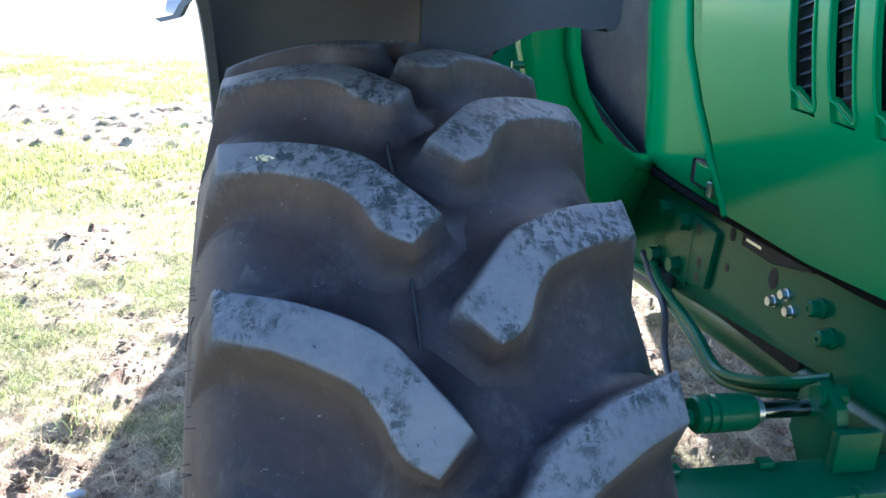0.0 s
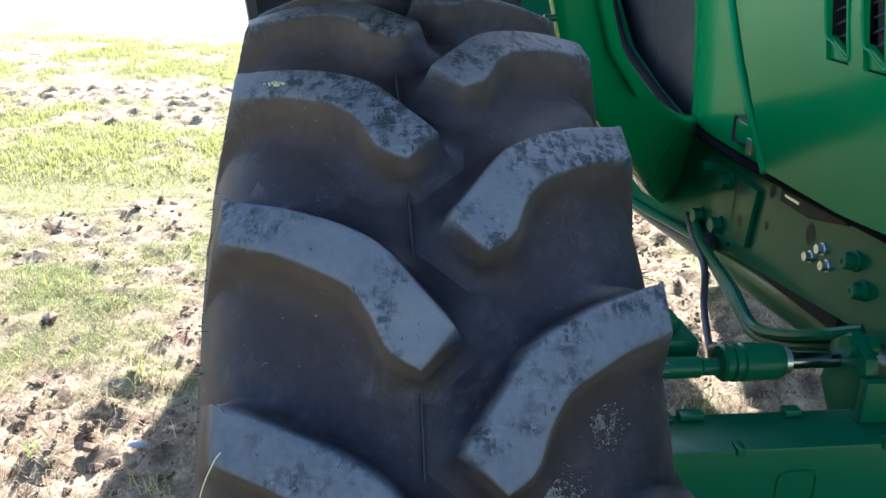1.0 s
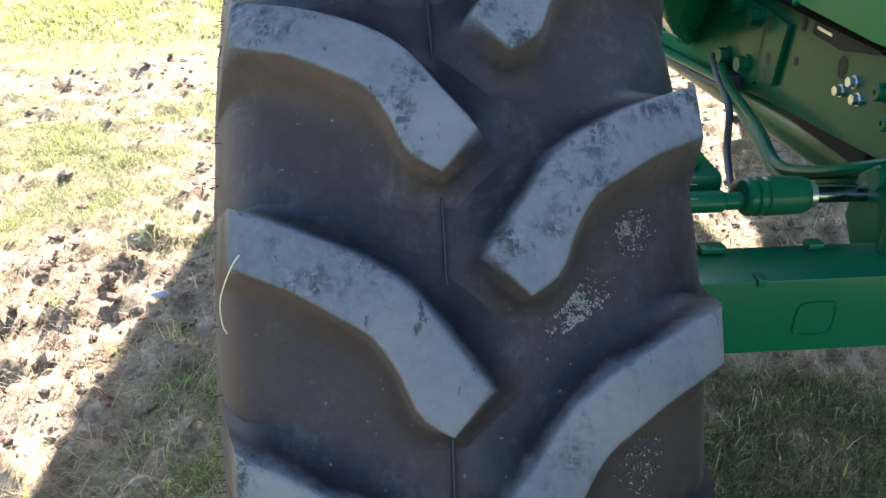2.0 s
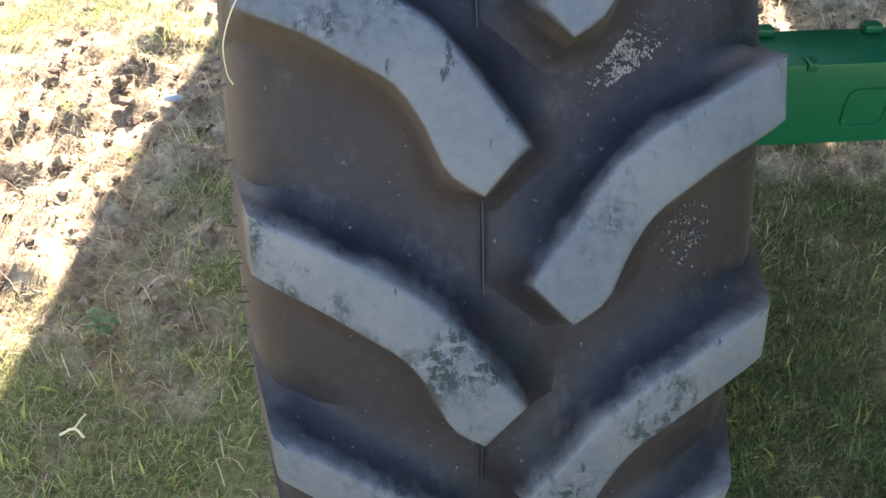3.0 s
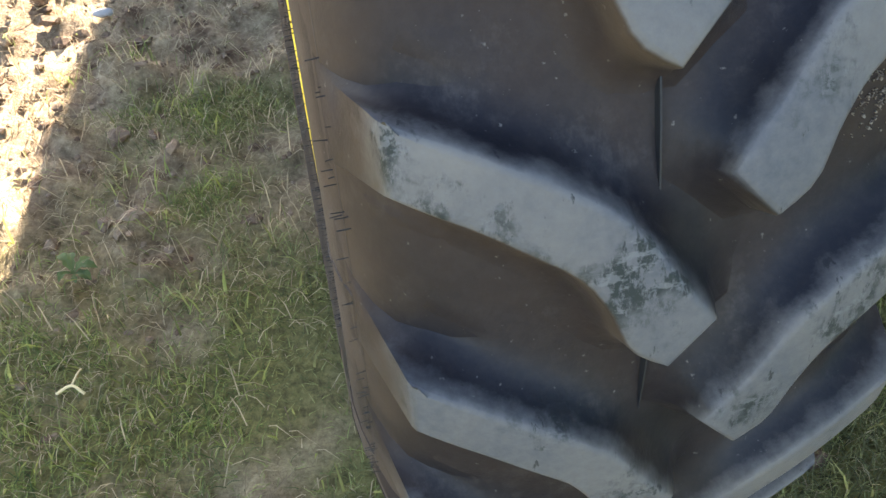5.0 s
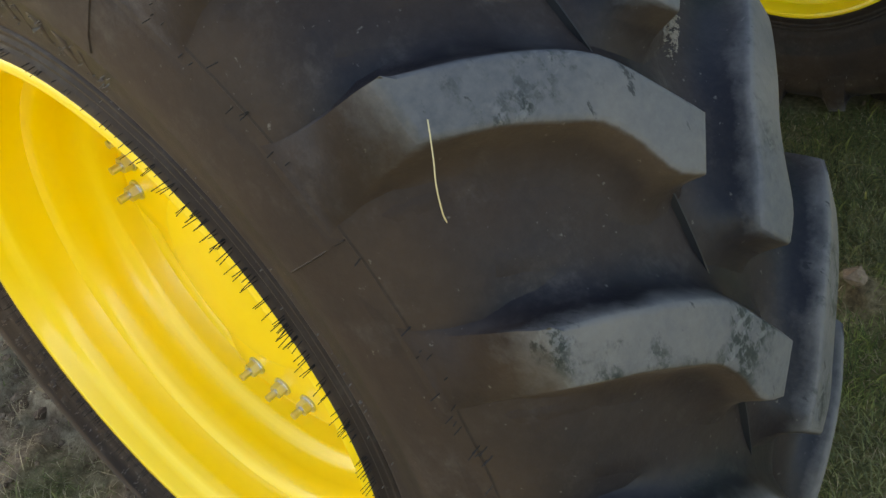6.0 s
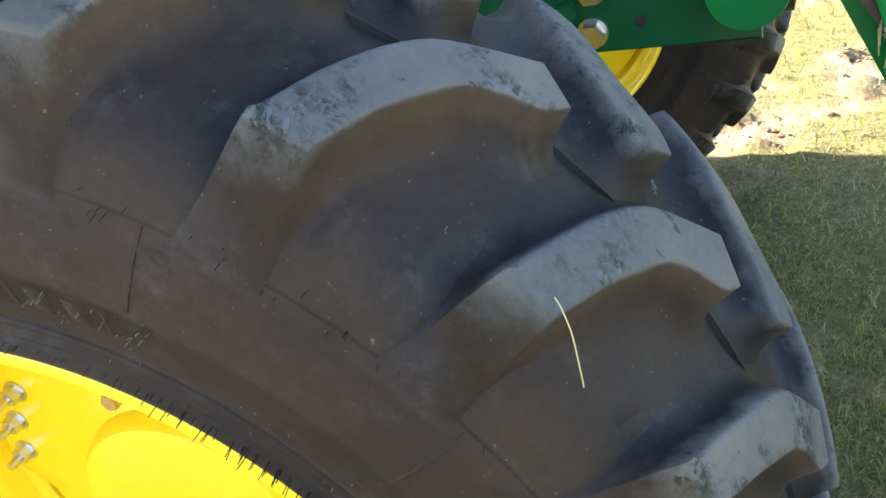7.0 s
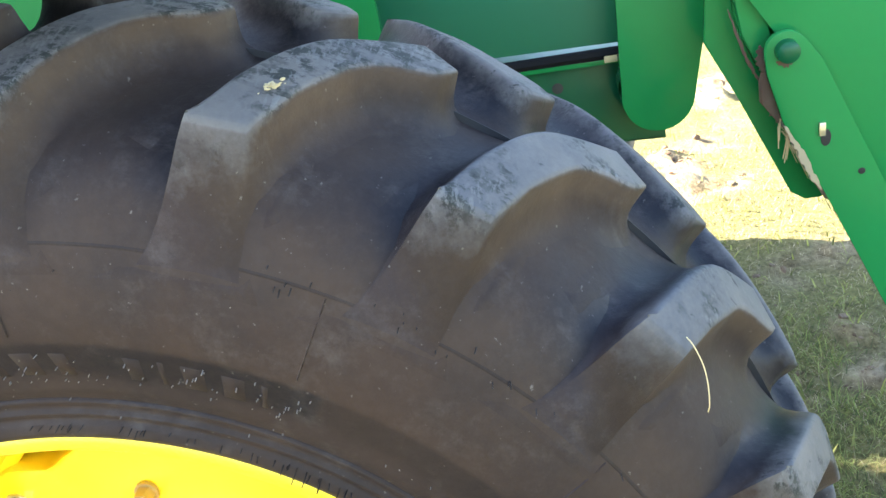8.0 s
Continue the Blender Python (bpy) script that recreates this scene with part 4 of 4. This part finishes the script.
for _ in range(150):
    t = rnd.random()
    p = Vector((0.627 + rnd.uniform(0, 0.014), -0.878 - 0.15 * t + rnd.uniform(-0.008, 0.008), 1.085 - 0.26 * t + rnd.uniform(-0.008, 0.008)))
    d = Vector((rnd.uniform(-0.1, 0.1), -0.5 + rnd.uniform(-0.2, 0.2), -0.86 + rnd.uniform(-0.2, 0.2))).normalized() * rnd.uniform(0.015, 0.06)
    if t < 0.2 and rnd.random() < 0.4:
        d = Vector((rnd.uniform(-0.1, 0.1), rnd.uniform(-0.3, 0.6), -1.0)).normalized() * rnd.uniform(0.02, 0.05)
    w = Vector((0.0, 0.0011, 0.0006))
    q = [bm.verts.new(c) for c in (p - w, p + w, p + d + w * 0.6, p + d - w * 0.6)]
    q2 = [bm.verts.new(c.co + Vector((-0.001, 0, 0))) for c in q]
    bm.faces.new(q), bm.faces.new(q2[::-1])
    for k in range(4):
        bm.faces.new((q[k], q[(k + 1) % 4], q2[(k + 1) % 4], q2[k]))
tagged(part("straw_wisps", bm, STRAW), "dry straw caught in the loader joint", "straw", kind="stuff")

# ---- straw that hangs on the tyre, dry mud ----
stalk = part("straw_stalk", tube(smooth_path([(-0.203, -0.605, 1.219), (-0.2085, -0.610, 1.213), (-0.216, -0.616, 1.198), (-0.221, -0.6185, 1.181), (-0.221, -0.619, 1.160), (-0.218, -0.618, 1.150)], 20), 0.00055, 6), STRAW)
tagged(stalk, "single pale straw stalk hanging over the tyre shoulder", "straw")


def splash(deg, x, size, count, seed):
    """Dry mud flecks on the tread, thick as a coin."""
    rnd = random.Random(seed)
    bm = bmesh.new()
    for _ in range(count):
        u, w = rnd.gauss(0, size), rnd.gauss(0, size * 0.8)
        if noise.noise((u * 150, w * 150, seed * 3.0)) < -0.08:
            continue
        a, xx = radians(deg) + u / 0.755, x + w
        r = 0.7545 - 0.98 * xx * xx
        s = rnd.uniform(0.0002, 0.0006) if rnd.random() < 0.85 else rnd.uniform(0.0006, 0.0014)
        n = rnd.randint(5, 7)
        c = [(a + s * math.cos(k * 2 * math.pi / n) * rnd.uniform(0.6, 1.3) / 0.755, xx + s * math.sin(k * 2 * math.pi / n) * rnd.uniform(0.6, 1.3)) for k in range(n)]
        low = [bm.verts.new((q, -(r - 0.001) * math.cos(p), 0.755 + (r - 0.001) * math.sin(p))) for p, q in c]
        top = [bm.verts.new((xx + (q - xx) * 0.75, -(r + 0.0011) * math.cos(p), 0.755 + (r + 0.0011) * math.sin(p))) for p, q in c]
        bm.faces.new(top)
        for k in range(n):
            bm.faces.new((low[k], low[(k + 1) % n], top[(k + 1) % n], top[k]))
    return tagged(part("mud_splash", bm, MUD), "dry pale mud flecks on the tyre tread", "mud", kind="stuff")


splash(32.2, 0.088, 0.0165, 3000, 1)
splash(34.2, 0.080, 0.007, 400, 4)
splash(38.6, 0.14, 0.010, 650, 2)
splash(22.2, 0.14, 0.015, 420, 3)
splash(19.2, -0.078, 0.009, 260, 6)

fleck = bmesh.new()
box(fleck, (0.0145, -0.6262, 1.2205), (0.0175, -0.6235, 1.2285), 0.0006)
tagged(part("paint_fleck", fleck, material("white_fleck", (0.75, 0.75, 0.72), 0.6)), "tiny white fleck stuck on a tyre lug", "fleck")


bm = bmesh.new()
rnd = random.Random(31)
for _ in range(26):
    at = Vector((-0.163 + rnd.gauss(0, 0.005), -0.292 + rnd.gauss(0, 0.004), 1.4725 + rnd.uniform(-0.001, 0.003)))
    size = rnd.uniform(0.0012, 0.003)
    ball = bmesh.ops.create_icosphere(bm, subdivisions=1, radius=size, matrix=Matrix.Translation(at) @ Matrix.Rotation(rnd.uniform(0, 3), 4, "Z") @ Matrix.Diagonal((rnd.uniform(0.5, 2), rnd.uniform(0.5, 1), 0.5, 1)))
tagged(part("chaff_crumbs", bm, STRAW), "crumbs of yellow chaff on a tyre lug", "chaff", kind="stuff")


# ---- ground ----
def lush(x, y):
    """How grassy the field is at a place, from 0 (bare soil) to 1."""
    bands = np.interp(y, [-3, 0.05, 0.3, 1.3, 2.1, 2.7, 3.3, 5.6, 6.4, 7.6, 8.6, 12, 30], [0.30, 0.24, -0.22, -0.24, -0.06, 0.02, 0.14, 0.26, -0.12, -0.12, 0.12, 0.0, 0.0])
    # Beside the tractor more grass also stands in for the ground's shade.
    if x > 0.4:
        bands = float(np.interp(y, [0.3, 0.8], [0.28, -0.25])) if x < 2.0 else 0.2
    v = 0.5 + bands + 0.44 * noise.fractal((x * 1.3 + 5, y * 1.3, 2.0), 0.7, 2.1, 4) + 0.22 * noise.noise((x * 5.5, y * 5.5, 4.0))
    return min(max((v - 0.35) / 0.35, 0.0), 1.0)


def height(x, y, g):
    big = 0.018 * noise.fractal((x * 0.9, y * 0.9, 0), 0.8, 2.0, 3)
    clod = noise.fractal((x * 5.5, y * 5.5, 7), 0.75, 2.2, 5)
    return big + (0.052 * (1 - g) + 0.012) * (abs(clod) * 1.3 - 0.25) - 0.004


def ground_material():
    m = material("field_ground", (0.15, 0.11, 0.07), 0.95, spec=0.15)
    s = Shade(m)
    g = s.t.nodes.new("ShaderNodeAttribute")
    g.attribute_name = "lush"
    fine = s.ramp(s.noise(55.0, 8, 0.75), 0.3, 0.7)
    mid = s.ramp(s.noise(9.0, 5, 0.6), 0.35, 0.65)
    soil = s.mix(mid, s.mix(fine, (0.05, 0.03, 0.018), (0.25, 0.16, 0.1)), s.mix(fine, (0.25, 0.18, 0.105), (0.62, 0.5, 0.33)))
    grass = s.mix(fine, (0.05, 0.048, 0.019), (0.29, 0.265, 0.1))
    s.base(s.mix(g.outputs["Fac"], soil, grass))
    s.bump(s.noise(70.0, 9, 0.75), 0.9, 0.02)
    return m


def ground():
    xs = np.concatenate([np.array([-900, -300, -100, -40, -20, -14, -10.0]), np.arange(-8, -4.45, 0.2), np.arange(-4.4, 5.01, 0.035), np.arange(5.2, 8.1, 0.2), np.array([10, 14, 20, 40, 100, 300, 900.0])])
    ys = np.concatenate([np.array([-900, -300, -100, -40, -20, -14, -10.0]), np.arange(-8, -2.45, 0.2), np.arange(-2.4, 7.6, 0.035), np.arange(7.7, 12, 0.12), np.array([12.5, 14, 17, 22, 40, 100, 300, 900.0])])
    verts, lushness = [], []
    for y in ys:
        for x in xs:
            far = x < -8.1 or x > 8.1 or y < -8.1 or y > 12.2
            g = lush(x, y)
            near = max(abs(x), abs(y + 0)) < 0.45 or (abs(x - 2.2) < 0.45 and abs(y) < 0.45)
            verts.append((x, y, 0.0 if far else height(x, y, g) * (0.3 if near else 1)))
            lushness.append(g)
    n = len(xs)
    faces = [(j * n + i, j * n + i + 1, (j + 1) * n + i + 1, (j + 1) * n + i) for j in range(len(ys) - 1) for i in range(n - 1)]
    me = bpy.data.meshes.new("ground")
    me.from_pydata(verts, [], faces)
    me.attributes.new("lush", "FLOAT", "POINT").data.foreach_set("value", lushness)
    me.materials.append(ground_material())
    me.shade_smooth()
    return tagged(new("ground", me), "rough field of bare soil, clods and thin grass", "ground", kind="structure")


ground()


def blade_material(name, dark, light, faded=0.0):
    m = material(name, dark, 0.6, spec=0.3)
    s = Shade(m)
    isl = s.t.nodes.new("ShaderNodeValToRGB")
    isl.color_ramp.elements[0].color, isl.color_ramp.elements[1].color = (*dark, 1), (*light, 1)
    s.t.links.new(s.geo.outputs["Random Per Island"], isl.inputs["Fac"])
    # withered patches, a hand to a stride wide
    dry = s.math("MULTIPLY", s.ramp(s.noise(4.5, 5, 0.65, shift=(3, 8, 1)), 0.44, 0.62), faded)
    colour = s.mix(dry, isl.outputs["Color"], s.mix(s.geo.outputs["Random Per Island"], (0.16, 0.125, 0.08), (0.42, 0.37, 0.25)))
    s.base(colour)
    thin = s.t.nodes.new("ShaderNodeBsdfTranslucent")
    both = s.t.nodes.new("ShaderNodeMixShader")
    both.inputs[0].default_value = 0.55
    s.t.links.new(colour, thin.inputs["Color"])
    s.t.links.new(s.b.outputs[0], both.inputs[1])
    s.t.links.new(thin.outputs[0], both.inputs[2])
    s.t.links.new(both.outputs[0], s.t.nodes["Material Output"].inputs["Surface"])
    return m


def blades(name, mat, label, count, area, want, length, lean, width, seed):
    """Many thin bent blades strewn over the field; want(g) is how likely one grows where the field is g grassy."""
    rnd = random.Random(seed)
    verts, faces = [], []
    x0, x1, y0, y1 = area
    made = 0
    for _ in range(count * 6):
        if made >= count:
            break
        x, y = rnd.uniform(x0, x1), rnd.uniform(y0, y1)
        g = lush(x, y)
        fade = min(x - x0, x1 - x, y - y0, y1 - y) / 0.7
        if rnd.random() > want(g) * min(fade, 1) or (abs(x) < 0.22 and abs(y) < 0.2) or (abs(x - 2.2) < 0.22 and abs(y) < 0.2):
            continue
        made += 1
        tuft = 0.5 + 0.5 * noise.noise((x * 4, y * 4, 3))
        ln = length * rnd.uniform(0.45, 1.1) * (0.6 + 0.8 * tuft)
        a = rnd.uniform(0, 2 * math.pi)
        le = min(max(rnd.gauss(lean, 0.25), 0.05), 1.45)
        z = height(x, y, g) - 0.004
        dx, dy = math.cos(a), math.sin(a)
        wx, wy = -dy * width * rnd.uniform(0.6, 1.2), dx * width * rnd.uniform(0.6, 1.2)
        b = len(verts)
        for t, k in ((0.0, 1.0), (0.5, 0.8)):
            h = ln * t * math.cos(le * t)
            f = ln * t * math.sin(le * (0.5 + 0.5 * t))
            verts.append((x + dx * f - wx * k, y + dy * f - wy * k, z + h))
            verts.append((x + dx * f + wx * k, y + dy * f + wy * k, z + h))
        verts.append((x + dx * ln * math.sin(le), y + dy * ln * math.sin(le), z + max(ln * math.cos(le), 0.006)))
        faces += [(b, b + 1, b + 3, b + 2), (b + 2, b + 3, b + 4)]
    me = bpy.data.meshes.new(name)
    me.from_pydata(verts, [], faces)
    me.materials.append(mat)
    return tagged(new(name, me), label, "grass", kind="stuff")


def clods(count, area, seed):
    """Loose lumps of dry soil, thickest where the field is bare."""
    rnd = random.Random(seed)
    ball = bmesh.new()
    bmesh.ops.create_icosphere(ball, subdivisions=1, radius=1.0)
    base = np.array([v.co[:] for v in ball.verts])
    tris = np.array([[v.index for v in f.verts] for f in ball.faces])
    ball.free()
    verts, faces = [], []
    made = 0
    for _ in range(count * 8):
        if made >= count:
            break
        x, y = rnd.uniform(area[0], area[1]), rnd.uniform(area[2], area[3])
        g = lush(x, y)
        if rnd.random() > (1 - g) ** 2 + 0.02 or (abs(x) < 0.3 and abs(y) < 0.3):
            continue
        size = min(rnd.expovariate(1 / 0.0045) + 0.0025, 0.024)
        seed_at = Vector((rnd.uniform(0, 99), rnd.uniform(0, 99), rnd.uniform(0, 99)))
        lump = np.array([1 + 0.8 * noise.noise(Vector(p) * 2.3 + seed_at) for p in base])[:, None] * base * np.array([rnd.uniform(0.8, 1.5), rnd.uniform(0.8, 1.5), rnd.uniform(0.5, 0.9)]) * size
        faces.extend((tris + len(verts)).tolist())
        verts.extend((lump + np.array([x, y, height(x, y, g) + size * 0.1])).tolist())
        made += 1
    me = bpy.data.meshes.new("soil_clods")
    me.from_pydata(verts, [], faces)
    m = material("soil_lumps", (0.17, 0.11, 0.07), 0.95, spec=0.15)
    s = Shade(m)
    fine = s.ramp(s.noise(90.0, 8, 0.75), 0.3, 0.7)
    s.base(s.mix(s.geo.outputs["Random Per Island"], s.mix(fine, (0.05, 0.031, 0.02), (0.2, 0.13, 0.085)), s.mix(fine, (0.12, 0.08, 0.055), (0.36, 0.27, 0.185))))
    s.bump(s.noise(160.0, 7, 0.7), 0.7, 0.006)
    me.materials.append(m)
    return tagged(new("soil_clods", me), "loose dry lumps of brown soil", "soil", kind="stuff")


clods(9000, (-3.0, 3.6, -1.4, 4.6), 21)
GRASS = blade_material("green_grass", (0.06, 0.088, 0.03), (0.36, 0.41, 0.115), 0.38)
# Darker copy of GRASS; the tractor's shade is partly painted into it.
SHADED_GRASS = blade_material("shaded_green_grass", (0.025, 0.045, 0.015), (0.17, 0.2, 0.065), 0.3)
HAY = blade_material("dry_grass", (0.19, 0.14, 0.085), (0.64, 0.52, 0.32))
blades("grass", GRASS, "short uneven pale green grass in tufts", 95000, (-2.6, 1.9, -2.0, 3.6), lambda g: 0.03 + g ** 2, 0.052, 1.0, 0.0012, 11)
blades("grass", SHADED_GRASS, "thick green grass beside the tractor, darkened for its shade", 42000, (-0.2, 2.2, -0.75, 1.6), lambda g: 0.03 + g ** 2, 0.058, 0.95, 0.0013, 17)
# Yellower, lighter copy of GRASS for the open field, sunlight mixed into its colour.
SUNNY_GRASS = blade_material("sunny_yellow_green_grass", (0.12, 0.135, 0.032), (0.4, 0.41, 0.105), 0.35)
blades("grass", SUNNY_GRASS, "thin yellow-green grass farther off", 60000, (-4.4, 3.0, 4.2, 11.5), lambda g: 0.01 + g ** 2, 0.07, 0.8, 0.003, 12)
blades("grass", SUNNY_GRASS, "sparse yellow-green grass over the field", 40000, (-7.0, 7.0, -6.5, 5.0), lambda g: 0.02 + g ** 2, 0.07, 0.9, 0.003, 16)
blades("dry_grass", HAY, "dry bleached grass and straw bits lying on the soil", 80000, (-2.8, 3.4, -1.8, 3.8), lambda g: 0.25 + 0.3 * g, 0.042, 1.35, 0.0009, 13)
blades("dry_grass", HAY, "long bleached straw lying loose on the soil", 3800, (-1.9, 0.3, -0.6, 2.2), lambda g: 0.7 - 0.3 * g, 0.1, 1.4, 0.0013, 15)
blades("dry_grass", HAY, "tangle of dry straw under the tractor", 3500, (0.3, 2.4, 0.0, 2.6), lambda g: 0.8 - 0.3 * g, 0.1, 1.4, 0.0013, 18)
blades("tall_tuft", GRASS, "bright green grass tuft at the edge of the shade", 230, (-0.87, -0.73, 1.65, 1.79), lambda g: 1.0, 0.14, 0.7, 0.0022, 14)
for k, (x, y, count, size) in enumerate(((-0.655, 0.575, 60, 0.08), (-0.557, 0.53, 60, 0.09), (-0.585, 0.368, 70, 0.07), (-0.568, 0.17, 110, 0.08), (-0.66, 1.06, 130, 0.09), (-0.81, 1.0, 90, 0.08), (-0.465, 0.148, 70, 0.08), (-0.9, 0.62, 60, 0.07), (-1.05, 1.25, 90, 0.09))):
    blades("small_tuft", GRASS, "small green grass tuft in bare soil", count, (x - 0.06, x + 0.06, y - 0.06, y + 0.06), lambda g: 1.0, size, 0.9, 0.002, 40 + k)


def broad_leaf_weed(x, y, leaves, size, seed):
    """A low rosette of lobed leaves, each folded along its rib."""
    rnd = random.Random(seed)
    bm = bmesh.new()
    for k in range(leaves):
        a = 2 * math.pi * k / leaves + rnd.uniform(-0.3, 0.3)
        ln, rise = size * rnd.uniform(0.6, 1.1), rnd.uniform(0.25, 0.6)
        d, w = Vector((math.cos(a), math.sin(a), 0)), Vector((-math.sin(a), math.cos(a), 0))
        rows = []
        for t, wide in ((0, 0.03), (0.2, 0.07), (0.35, 0.16), (0.5, 0.1), (0.65, 0.2), (0.85, 0.15), (1.0, 0.01)):
            p = Vector((x, y, 0.025)) + d * ln * t + Vector((0, 0, ln * rise * math.sin(t * 2.4)))
            rows.append([bm.verts.new(p + w * ln * wide + Vector((0, 0, ln * wide * 0.4))), bm.verts.new(p), bm.verts.new(p - w * ln * wide + Vector((0, 0, ln * wide * 0.4)))])
        for p, q in zip(rows, rows[1:]):
            bm.faces.new((p[0], p[1], q[1], q[0])), bm.faces.new((p[1], p[2], q[2], q[1]))
    me = bpy.data.meshes.new("weed")
    bm.to_mesh(me)
    bm.free()
    me.materials.append(WEED)
    return tagged(new("weed", me), "low green weed with lobed leaves on bare soil", "weed", kind="stuff")


WEED = blade_material("weed_leaf", (0.07, 0.11, 0.04), (0.15, 0.2, 0.08))
broad_leaf_weed(-0.765, 0.27, 8, 0.055, 1)
twig = part("twig", tube(smooth_path([(-0.775, -0.045, 0.04), (-0.745, -0.04, 0.05), (-0.722, -0.06, 0.045)], 12), 0.0028, 6), STRAW)
tagged(twig, "small pale forked twig lying on the grass", "twig")
part("twig_fork", tube([(-0.745, -0.04, 0.05), (-0.735, -0.02, 0.055), (-0.728, -0.008, 0.055)], 0.002, 6), STRAW, twig)
bm = bmesh.new()
bmesh.ops.create_icosphere(bm, subdivisions=2, radius=0.022, matrix=Matrix.Translation((-0.74, 1.3, 0.02)) @ Matrix.Diagonal((1.4, 0.8, 0.5, 1)))
for vtx in bm.verts:
    vtx.co += Vector((0, 0, 1)) * 0.006 * noise.noise(vtx.co * 60)
tagged(part("stone", bm, paint("pale_stone", (0.3, 0.3, 0.3), 0.8, 0.0, 0.5)), "pale grey stone in the grass", "stone")
